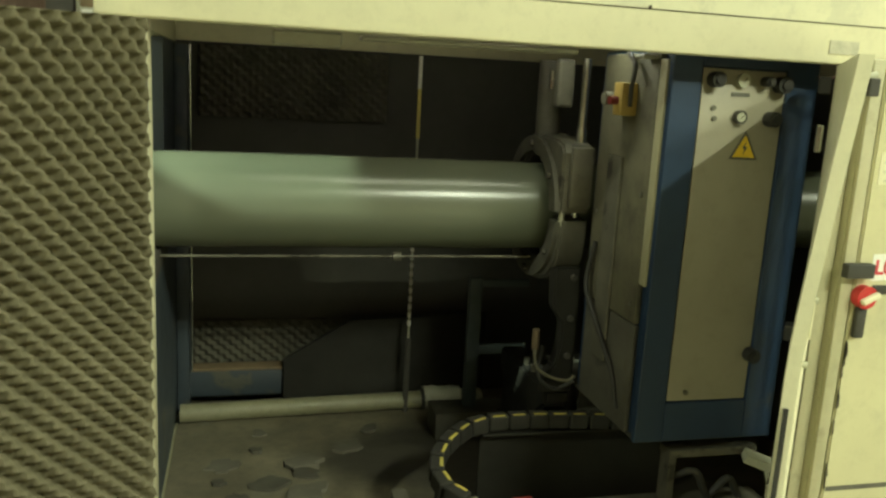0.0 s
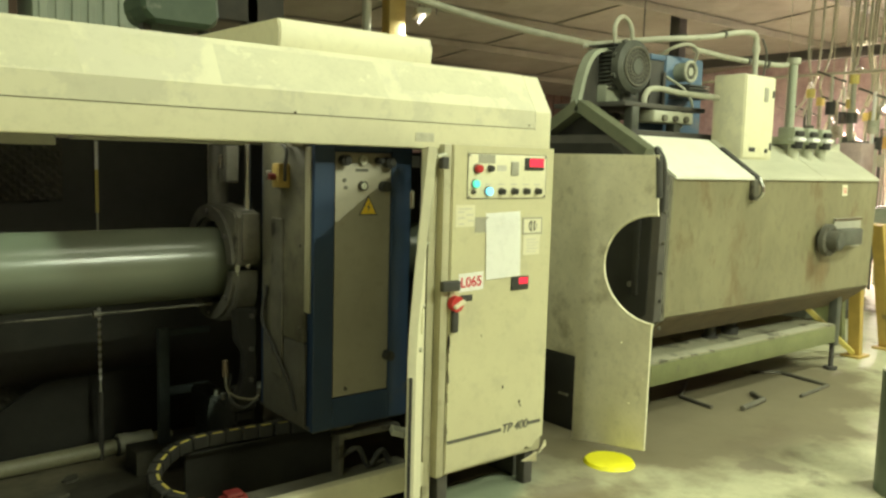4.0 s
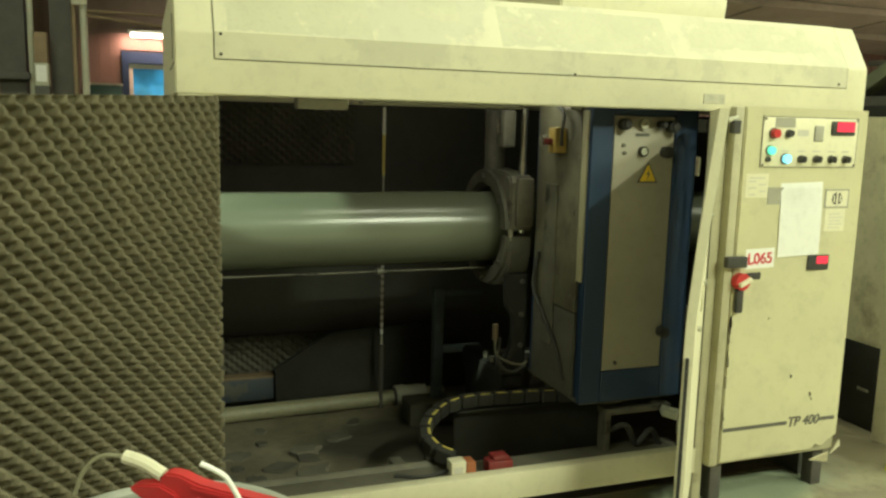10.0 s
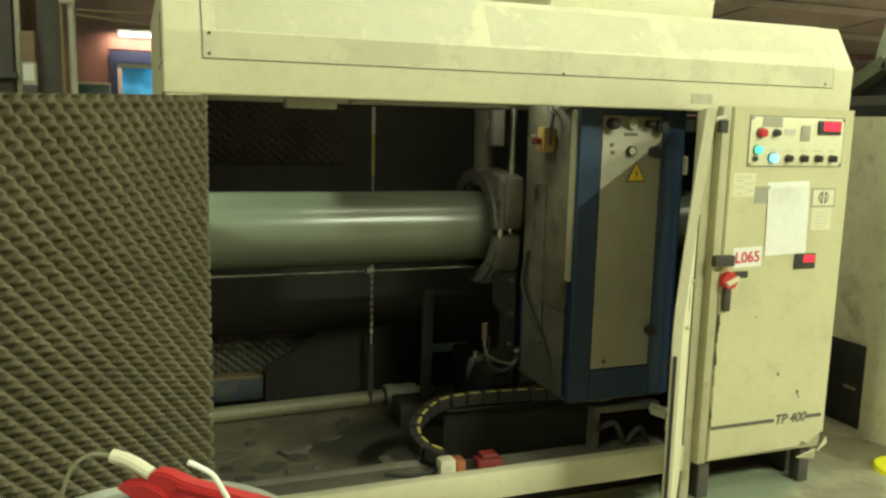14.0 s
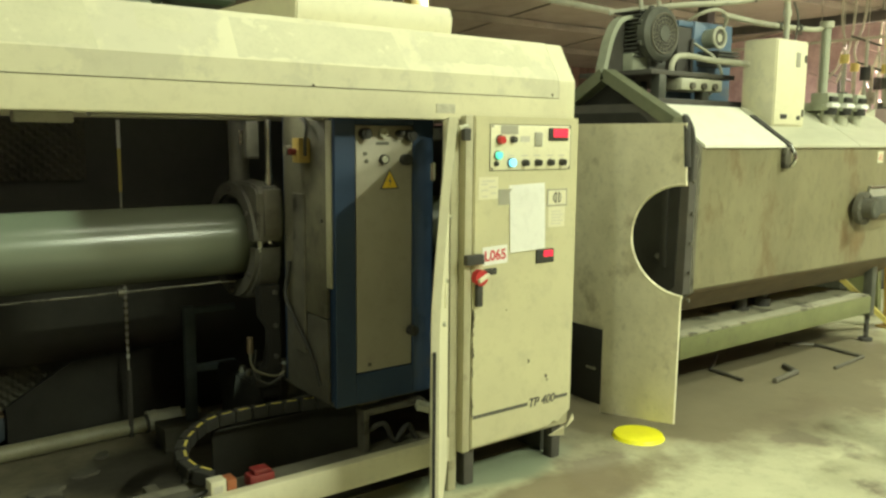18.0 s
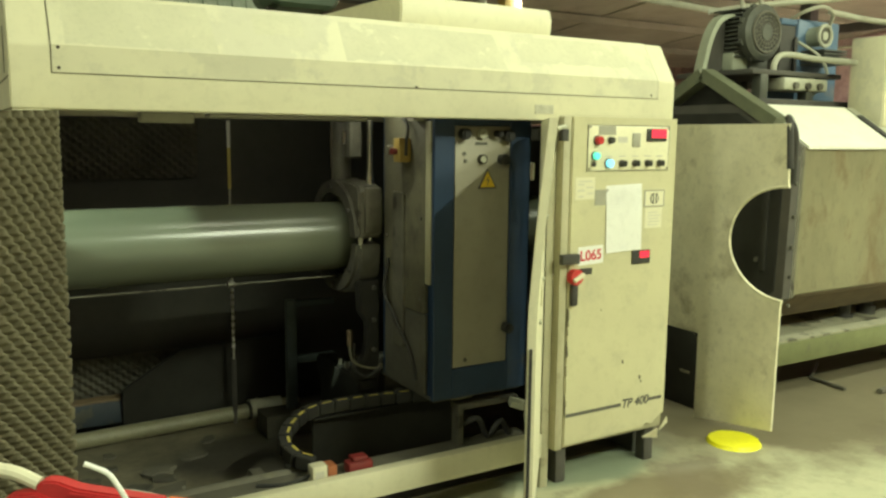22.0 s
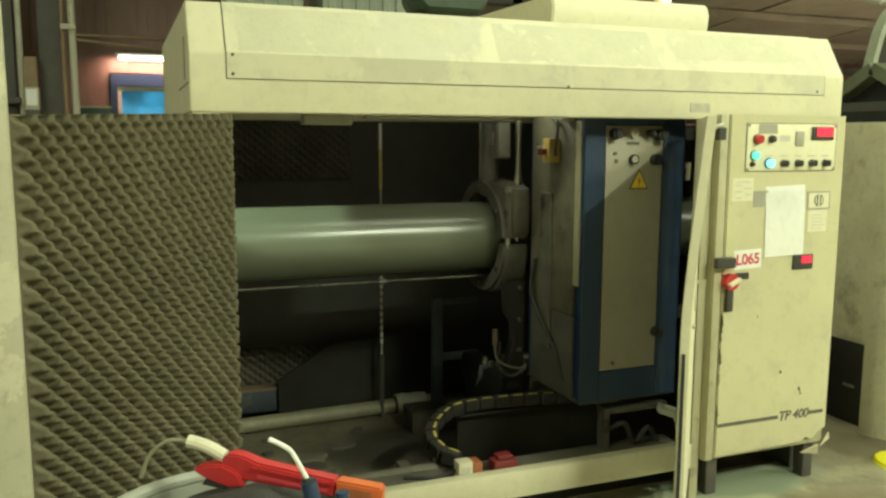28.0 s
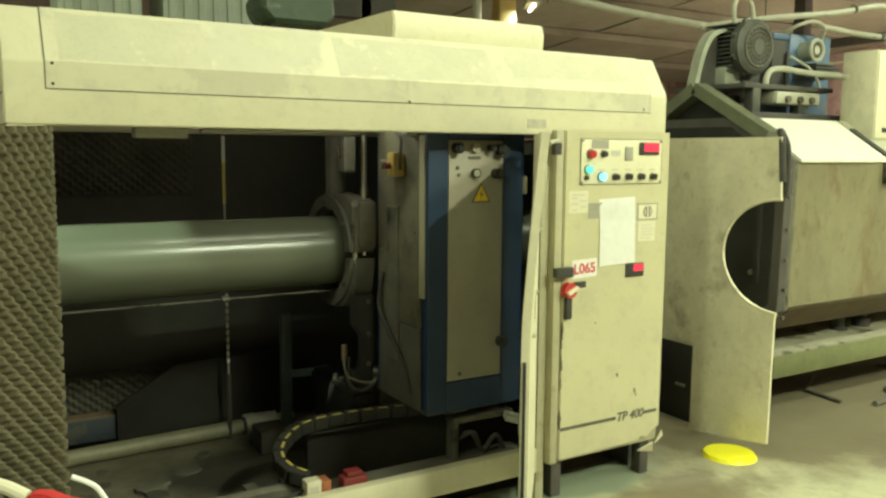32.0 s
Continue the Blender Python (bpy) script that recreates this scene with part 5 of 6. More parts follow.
# ---- guard plate and yellow lid between the machines ----
def guard_plate():
    x, c, r = 1.97, Vector((-0.175, 1.03)), 0.285
    arc = [(c.x + r * 1.2 * math.sin(radians(a)), c.y + r * math.cos(radians(a))) for a in range(0, 181, 9)]
    pts = [(-0.16, 1.617), (-0.17, 1.34), *arc, (-0.17, 0.72), (-0.165, 0.075), (0.335, 0.0), (0.335, 0.478), (0.72, 0.478), (0.72, 1.617)]
    bm = bmesh.new()
    slab(bm, pts, "x", x, x + 0.012)
    t = thing("guard_plate", "galvanised guard plate with a half-round cut-out", "guard", (x, 0.1, 0))
    part("plate", bm, PLATE, t)
    rim = bmesh.new()
    sweep(rim, [(x + 0.006, y, z) for y, z in arc], 0.009, 8)
    part("edge_bead", rim, PLATE, t, smooth=True)
    for y, z in ((-0.13, 0.45), (-0.05, 0.3), (0.02, 0.62)):
        rod("rivet", PLATE, (x - 0.004, y, z), (x, y, z), 0.008, t, seg=10)
    box("stay", DARKSTEEL, (x + 0.012, x + 0.05, 0.68, 0.72, 0.0, 1.5), t)
    hose("rubber_edge", RUBBER, [(x + 0.2, -0.05, 1.32), (x + 0.17, -0.07, 1.55), (x + 0.14, -0.06, 1.63), (x + 0.05, -0.11, 1.645), (x + 0.015, -0.15, 1.6), (x + 0.015, -0.165, 1.4)], 0.017, t, "black rubber edging")
    bm = bmesh.new()
    cyl(bm, (1.845, -0.045, 0), (1.845, -0.045, 0.018), 0.135, 40, 0.125)
    tagged(part("yellow_floor_disc", bm, YELLOW_DISC, smooth=True), "round bright yellow plastic disc lying on the floor", "disc")


guard_plate()


# black block put in for the darkness beneath the tank end
def dark_gap_block():
    t = thing("dark_gap_block", "black block filling the shaded gap under the tank end", "box", (2.2, 0.75, 0))
    box("case", CHAIN, (2.06, 2.4, 0.32, 1.2, 0.0, 0.46), t, bev=0.008)
    box("tag", DUST, (2.056, 2.0605, 0.46, 0.53, 0.2, 0.215), t, "small pale tag", bev=0)


dark_gap_block()


# ---- water tank with its drive ----
def tank():
    t = thing("cooling_tank", "long stained stainless cooling tank on a green frame", "tank", (3.85, 0.85, 0))
    prof = [(0.15, 1.5), (0.165, 0.66), (0.36, 0.5), (1.34, 0.5), (1.55, 0.66), (1.55, 1.5), (1.2, 1.735), (0.5, 1.735)]
    bm = bmesh.new()
    slab(bm, prof, "x", 2.53, 5.18)
    bmesh.ops.bevel(bm, geom=[e for e in bm.edges if abs(e.verts[0].co.x - e.verts[1].co.x) > 1], offset=0.01, segments=2, affect="EDGES")
    part("shell", bm, STEEL, t, "stained stainless tank shell", True)
    grow = lambda k: [(0.85 + (y - 0.85) * k, 1.1 + (z - 1.1) * k) for y, z in prof]  # noqa: E731
    bm = bmesh.new()
    slab(bm, grow(1.012), "x", 2.43, 2.497)
    part("end_flange", bm, DARKSTEEL, t, "dark steel end flange")
    bm = bmesh.new()
    slab(bm, grow(1.004), "x", 2.497, 2.507)
    part("flange_rim", bm, STEEL_LID, t)
    bm = bmesh.new()
    slab(bm, grow(1.008), "x", 2.507, 2.531)
    part("flange_gasket", bm, CAST, t)
    # solid black slab imitates the darkness of the tank's opening
    bm = bmesh.new()
    slab(bm, grow(0.93), "x", 2.42, 2.432)
    part("end_opening", bm, NEAR_BLACK, t, "black slab for the dark tank mouth")
    for z in (0.62, 0.78, 0.95, 1.12, 1.3, 1.44):
        rod("flange_bolt", CAST, (2.462, 0.132, z), (2.462, 0.146, z), 0.011, t, seg=6)
    for y, z in ((0.3, 1.3), (0.33, 0.86), (0.5, 0.7)):
        rod("end_bolt", CAST, (2.405, y, z), (2.421, y, z), 0.016, t, seg=6)
    box("inner_rail", NEAR_BLACK, (2.4, 2.421, 0.27, 0.31, 0.8, 1.42), t, "grey rail across the tank mouth")
    box("inner_bracket", CONDUIT, (2.395, 2.421, 0.42, 0.56, 1.2, 1.225), t, "pale bracket in the tank mouth")
    for x0, x1, mt in ((2.545, 3.39, LID_BRIGHT), (3.41, 4.3, STEEL_LID), (4.31, 5.17, STEEL_LID)):
        bm = bmesh.new()
        slab(bm, [(0.135, 1.505), (0.135, 1.49), (0.15, 1.496), (0.5, 1.737), (0.5, 1.747)], "x", x0, x1)
        part("lid", bm, mt, t, "bright sloping lid")
    # rust brown that also carries the shade of this downward-facing side
    bm = bmesh.new()
    slab(bm, [(0.152, 0.67), (0.163, 0.652), (0.36, 0.492), (0.44, 0.492), (0.44, 0.4985), (0.362, 0.4985), (0.17, 0.656)], "x", 2.54, 5.17)
    part("bottom_cover", bm, RUST, t, "rust-brown lower cover, darker for facing down")
    # strap over the lids
    bm = bmesh.new()
    slab(bm, [(0.118, 1.49), (0.13, 1.515), (0.4, 1.697), (0.41, 1.683), (0.14, 1.495)], "x", 3.38, 3.43)
    part("lid_strap", bm, RUBBER, t, "black rubber strap")
    hp = box("hasp", CAST, (3.35, 3.41, 0.115, 0.15, 1.36, 1.49), t, "dark spring hasp")
    hose("hasp_loop", CHROME, [(3.4, 0.12, 1.5), (3.4, 0.09, 1.45), (3.4, 0.09, 1.4), (3.4, 0.115, 1.37)], 0.012, hp)
    box("tank_label", LABEL, (4.6, 4.68, 0.1475, 0.15, 1.38, 1.46), t, "white label printed in red", bev=0)
    for z in (1.4, 1.415, 1.432):
        box("tank_label_print", INK_RED, (4.615, 4.665, 0.146, 0.148, z, z + 0.006), t, bev=0)
    # round port with its mounting plate
    pt = box("port_plate", GREY, (4.5, 4.92, 0.138, 0.152, 0.995, 1.215), t, "dull stained port plate", bev=0.003)
    box("plate_top", RUST, (4.5, 4.92, 0.13, 0.139, 1.2, 1.212), pt, bev=0)
    rod("port_neck", CAST_DARK, (4.36, 0.02, 1.066), (4.36, 0.155, 1.066), 0.07, pt, seg=28)
    rod("port_flange", CAST_DARK, (4.36, 0.09, 1.066), (4.36, 0.125, 1.066), 0.115, pt, "dark round port flange", 36)
    rod("port_glass", MOTOR, (4.36, 0.012, 1.066), (4.36, 0.022, 1.066), 0.058, pt, "pale port end", seg=28)
    for a in range(0, 360, 60):
        px_, pz = 4.36 + 0.095 * math.cos(radians(a)), 1.066 + 0.095 * math.sin(radians(a))
        rod("flange_bolt", CAST, (px_, 0.08, pz), (px_, 0.091, pz), 0.01, pt, seg=6)
    box("side_box", MOTOR, (4.45, 4.8, 0.06, 0.138, 1.02, 1.14), pt, "grey side box", bev=0.012)
    # outlets below
    for x, z0 in ((3.55, 0.34), (3.8, 0.38)):
        o = rod("outlet", RUBBER, (x, 0.5, z0), (x, 0.5, 0.52), 0.04, t, "black drain outlet", 16)
        rod("outlet_cap", RUBBER, (x, 0.5, z0 - 0.02), (x, 0.5, z0 + 0.05), 0.06, o, seg=16)
    # green frame
    for y in (0.24, 1.4):
        box("frame_beam", GREEN, (2.55, 4.87, y, y + 0.08, 0.23, 0.36), t, "green painted frame beam")
        for x in (2.475, 4.88):
            box("leg", MOTOR, (x, x + 0.07, y + 0.006, y + 0.074, 0.2, 0.62), t)
            rod("foot_screw", DARKSTEEL, (x + 0.035, y + 0.04, 0.0), (x + 0.035, y + 0.04, 0.2), 0.018, t, seg=12)
            rod("foot_pad", DARKSTEEL, (x + 0.035, y + 0.04, 0.0), (x + 0.035, y + 0.04, 0.025), 0.05, t, seg=16)
    for x in (2.6, 3.6, 4.7):
        box("cross_member", GREEN, (x, x + 0.08, 0.322, 1.398, 0.27, 0.35), t)
    box("drip_tray", DUST, (2.55, 4.87, 0.25, 1.47, 0.361, 0.372), t, "pale dusty drip tray", bev=0.002)
    # gable of angle iron at the end
    bm = bmesh.new()
    for a, b in (((0.28, 1.63), (0.82, 1.93)), ((0.82, 1.93), (1.36, 1.63))):
        d_ = (Vector(b) - Vector(a)).normalized()
        n = Vector((-d_.y, d_.x)) * 0.035
        slab(bm, [(a[0] - n.x, a[1] - n.y), (b[0] - n.x, b[1] - n.y), (b[0] + n.x, b[1] + n.y), (a[0] + n.x, a[1] + n.y)], "x", 2.42, 2.52)
    part("end_gable", bm, GREEN_DARK, t, "dark green angle-iron gable")
    # black triangle stands in for the gable's dark inside
    bm = bmesh.new()
    slab(bm, [(0.36, 1.62), (0.82, 1.88), (1.28, 1.62)], "x", 2.5, 2.53)
    part("gable_dark_fill", bm, CHAIN, t, "black fill for the dark inside of the gable")
    # drive platform
    box("platform", DARKSTEEL, (2.72, 3.95, 0.62, 1.3, 1.74, 1.79), t)
    for x in (2.8, 3.25, 3.8):
        for y in (0.68, 1.2):
            box("platform_post", MOTOR, (x, x + 0.07, y, y + 0.07, 1.79, 1.94), t)
    box("motor_plate", DARKSTEEL, (2.72, 3.6, 0.68, 1.3, 1.94, 1.97), t)
    box("gearbox", CONDUIT, (3.0, 3.44, 0.66, 0.84, 1.85, 1.93), t, "pale gearbox with side bosses", bev=0.015)
    for x in (3.1, 3.22, 3.34):
        rod("boss", CAST, (x, 0.64, 1.88), (x, 0.662, 1.88), 0.022, t)


tank()


def drive_motor():
    t = thing("drive_motor", "large grey finned electric motor on the tank", "motor", (3.1, 1.0, 1.97))
    c = Vector((3.05, 0, 2.225))
    bm = bmesh.new()
    cyl(bm, (c.x, 0.9, c.z), (c.x, 1.2, c.z), 0.125, 36)
    bx(bm, c.x - 0.12, c.x + 0.12, 0.95, 1.04, c.z - 0.15, c.z + 0.1, 0.02)
    part("housing", bm, MOTOR, t, smooth=True)
    for k in range(12):
        z = c.z - 0.155 + 0.027 * k
        half = 0.165 if k < 10 else 0.145
        bm = bmesh.new()
        bx(bm, c.x - half, c.x + half, 0.945, 1.17, z, z + 0.011, 0.002)
        part("fin", bm, MOTOR, t)
    for k in range(7):
        x = c.x - 0.105 + 0.035 * k
        bm = bmesh.new()
        bx(bm, x - 0.005, x + 0.005, 0.945, 1.17, c.z + 0.155, c.z + 0.175 - 0.02 * abs(k - 3) / 3, 0.002)
        part("fin", bm, MOTOR, t)
    bm = bmesh.new()
    cyl(bm, (c.x, 0.88, c.z), (c.x, 0.938, c.z), 0.178, 40)
    cyl(bm, (c.x, 0.86, c.z), (c.x, 0.88, c.z), 0.15, 40, 0.178)
    for k in range(8):
        a = radians(22.5 + 45 * k)
        cyl(bm, (c.x + 0.172 * math.cos(a), 0.905, c.z + 0.172 * math.sin(a)), (c.x + 0.172 * math.cos(a), 0.93, c.z + 0.172 * math.sin(a)), 0.022, 10)
    fc = part("fan_cowl", bm, MOTOR, t, "round fan cowl", True)
    bm = bmesh.new()
    for k in range(20):
        a = 2 * math.pi * k / 20
        bx(bm, 0.05, 0.125, -0.004, 0.002, -0.004, 0.004, m=Matrix.Translation((c.x, 0.86, c.z)) @ Matrix.Rotation(a, 4, "Y"))
    part("fan_grille", bm, CAST, fc)
    # flat black disc imitates the dark hollow behind the grille
    bm = bmesh.new()
    cyl(bm, (c.x, 0.857, c.z), (c.x, 0.8605, c.z), 0.128, 40)
    part("grille_well", bm, CHAIN, fc, "black disc for the gap behind the grille")
    for rad in (0.075, 0.1, 0.128):
        bm = bmesh.new()
        sweep(bm, [(c.x + rad * math.cos(a), 0.855, c.z + rad * math.sin(a)) for a in (2 * math.pi * k / 32 for k in range(33))], 0.004 if rad < 0.12 else 0.009, 6)
        part("grille_ring", bm, CAST, fc, smooth=True)
    rod("fan_hub", MOTOR, (c.x, 0.851, c.z), (c.x, 0.861, c.z), 0.05, fc)
    box("terminal_box", GREEN_PALE, (c.x - 0.17, c.x - 0.02, 0.97, 1.12, 1.985, 2.1), t, bev=0.012)
    box("motor_foot", MOTOR, (c.x - 0.02, c.x + 0.15, 0.95, 1.18, 1.97, 2.08), t, bev=0.01)
    bm = bmesh.new()
    sweep(bm, smooth_path([(2.98, 1.0, 2.38), (2.97, 1.0, 2.5), (3.04, 1.0, 2.57), (3.13, 1.0, 2.53), (3.16, 1.0, 2.42), (3.14, 1.0, 2.36)], 6), 0.015, 10)
    part("cable_arch", bm, CONDUIT, t, "pale cable looping over the motor", True)
    # belt guard, curved
    g = thing("belt_guard", "pale green curved belt guard beside the motor", "guard", (2.7, 1.1, 1.79))
    bm = bmesh.new()
    outer = [(p.x, p.y) for p in smooth_path([(2.6, 1.78, 0), (2.64, 2.0, 0), (2.7, 2.2, 0), (2.78, 2.31, 0), (2.9, 2.345, 0), (3.0, 2.33, 0)], 5)]
    inner = [(x + 0.03, z - 0.02) for x, z in outer]
    slab(bm, [*outer, *reversed(inner)], "y", 1.0, 1.07)
    part("guard_shell", bm, GREEN_PALE, g)
    bm = bmesh.new()
    slab(bm, [*inner, (3.0, 1.79), (2.66, 1.79)], "y", 1.055, 1.068)
    part("guard_back", bm, DARKSTEEL, g, "dark guard back")
    box("guard_foot", GREEN_PALE, (2.6, 2.72, 1.0, 1.07, 1.735, 1.79), g)
    # second motor and blue gearbox
    b = thing("blue_gear_motor", "blue gear unit with a small ringed motor", "motor", (3.7, 1.1, 1.79))
    box("gear_case", BLUE_LIGHT, (3.63, 4.1, 1.05, 1.35, 1.79, 2.38), b, bev=0.02)
    box("case_side", DARKSTEEL, (3.47, 3.632, 1.07, 1.33, 1.9, 2.33), b)
    box("case_lid", BLUE_LIGHT, (3.46, 3.632, 1.06, 1.34, 2.33, 2.372), b)
    rod("ring_motor", GREEN_PALE, (3.78, 0.955, 2.26), (3.78, 1.06, 2.26), 0.068, b, "small grey motor", 28)
    bm = bmesh.new()
    sweep(bm, [(3.78 + 0.07 * math.cos(a), 0.945, 2.26 + 0.07 * math.sin(a)) for a in (2 * math.pi * k / 24 for k in range(25))], 0.014, 8)
    rod("motor_face", CAST_DARK, (3.78, 0.948, 2.26), (3.78, 0.957, 2.26), 0.06, b, "dark motor face", 24)
    rod("motor_hub", CONDUIT, (3.78, 0.94, 2.26), (3.78, 0.949, 2.26), 0.03, b, "pale hub", 20)
    box("case_slot", DARKSTEEL, (3.6, 3.629, 1.045, 1.06, 1.95, 2.25), b, "dark slot beside the gear case")
    part("flange_ring", bm, CONDUIT, b, "pale flange ring", True)
    bm = bmesh.new()
    for k in range(5):
        bx(bm, 3.66, 3.92, 0.86, 1.04, 2.06 + 0.022 * k, 2.07 + 0.022 * k)
    part("fin", bm, MOTOR, b)
    hose("ring_cable", CONDUIT, [(3.58, 1.1, 2.36), (3.62, 1.0, 2.42), (3.74, 0.95, 2.455), (3.86, 0.95, 2.42), (3.9, 1.0, 2.34)], 0.013, b)


drive_motor()


def switch_box():
    t = thing("electrical_box", "tall cream electrical box standing on the tank lid", "box", (3.679, 0.43, 1.62))
    box("case", CREAM_WORN, (3.478, 3.852, 0.31, 0.54, 1.622, 2.183), t, bev=0.006)
    dr = box("door", CREAM_CLEAN, (3.487, 3.842, 0.3, 0.311, 1.636, 2.173), t, bev=0.004)
    box("vent", GREY, (3.708, 3.756, 0.296, 0.301, 2.01, 2.106), dr, "grey louvre")
    for z in (1.713, 2.068):
        box("lock", INK, (3.809, 3.828, 0.292, 0.301, z - 0.025, z + 0.025), dr, "dark lock")
    box("socket", RUBBER, (3.555, 3.631, 0.295, 0.301, 1.674, 1.703), dr)
    rod("gland", RUBBER, (3.766, 0.29, 1.684), (3.766, 0.301, 1.684), 0.014, dr)
    c = thing("conduit_run", "pale cable conduits bent along the tank drive", "conduit", (3.6, 0.8, 1.75))
    hose("lower_conduit", CONDUIT, [(3.07, 0.8, 1.945), (3.07, 0.8, 2.02), (3.12, 0.8, 2.075), (3.22, 0.78, 2.085), (3.34, 0.7, 2.06), (3.49, 0.5, 2.03)], 0.02, c)
    hose("riser", CONDUIT, [(4.4, 0.8, 1.74), (4.4, 0.8, 2.2), (4.4, 0.8, 2.5), (4.36, 0.8, 2.58), (4.2, 0.82, 2.58), (3.9, 0.9, 2.52), (3.4, 1.05, 2.46), (3.0, 1.3, 2.4)], 0.022, c)
    hose("long_conduit", CONDUIT, [(3.9, 1.0, 2.44), (4.4, 1.0, 2.42), (5.0, 0.95, 2.42), (5.13, 0.92, 2.44)], 0.022, c)
    for x, y, z in ((4.4, 0.8, 2.45), (4.4, 0.8, 1.9), (4.4, 0.8, 2.2)):
        rod("coupling", CONDUIT, (x, y, z), (x, y, z + 0.05), 0.031, c, seg=14)
    for x, y, z in ((4.05, 0.86, 2.555), (3.7, 0.965, 2.5), (4.6, 0.985, 2.42), (4.85, 0.96, 2.42)):
        rod("cable_tie", MOTOR, (x - 0.012, y, z), (x + 0.012, y, z), 0.03, c, seg=12)
    hose("loose_cable", MOTOR, [(4.45, 0.78, 2.56), (4.5, 0.77, 2.45), (4.5, 0.78, 2.3), (4.47, 0.79, 2.15)], 0.008, c)
    rod("standpipe", GREEN_PALE, (5.16, 0.9, 1.62), (5.16, 0.9, 2.44), 0.036, c, "pale green standpipe")
    rod("standpipe_cap", CONDUIT, (5.16, 0.9, 2.44), (5.16, 0.9, 2.49), 0.055, c)
    hose("thin_lead", CONDUIT, [(3.55, 0.9, 1.8), (3.62, 0.8, 1.95), (3.6, 0.85, 2.1), (3.5, 0.95, 2.2)], 0.01, c)
    for k in range(3):
        x, y = 4.25 + 0.205 * k, 0.36
        r = thing("air_regulator", "grey air regulator with a dark dial", "regulator", (x, y, 1.65), "air regulators")
        box("block", GREEN_PALE, (x - 0.055, x + 0.085, y - 0.03, y + 0.1, 1.745, 1.868), r, bev=0.01)
        box("dial", CHAIN, (x - 0.05, x + 0.05, y - 0.055, y - 0.029, 1.805, 1.842), r, "dark dial", bev=0.008)
        box("pale_cap", WHITE, (x - 0.055, x + 0.06, y - 0.065, y + 0.02, 1.765, 1.795), r, "pale cap", bev=0.008)
        rod("knob", CHAIN, (x, y - 0.02, 1.715), (x, y - 0.02, 1.765), 0.045, r)
        rod("bowl", CONDUIT, (x, y, 1.63), (x, y, 1.745), 0.04, r, "pale filter bowl")
    box("manifold_bar", GREEN_PALE, (4.2, 4.75, 0.46, 0.52, 1.745, 1.8), c)
    bm = bmesh.new()
    slab(bm, [(4.9, 1.7), (5.16, 1.62), (5.16, 1.78)], "y", 0.46, 0.5)
    part("end_wedge", bm, STEEL_LID, c)
    p = thing("overhead_pipe", "long pale pipe slung across the hall", "pipe", (4, 2.5, 2.7))
    hose("pipe", CONDUIT, [(2.2, 2.5, 2.82), (3.24, 2.5, 2.72), (4.2, 2.5, 2.68), (5.4, 2.5, 2.64)], 0.03, p)
    for x in (2.6, 5.2):
        rod("pipe_hanger", DARKSTEEL, (x, 2.5, 2.7), (x, 2.5, 4.44), 0.006, p, seg=8)


switch_box()


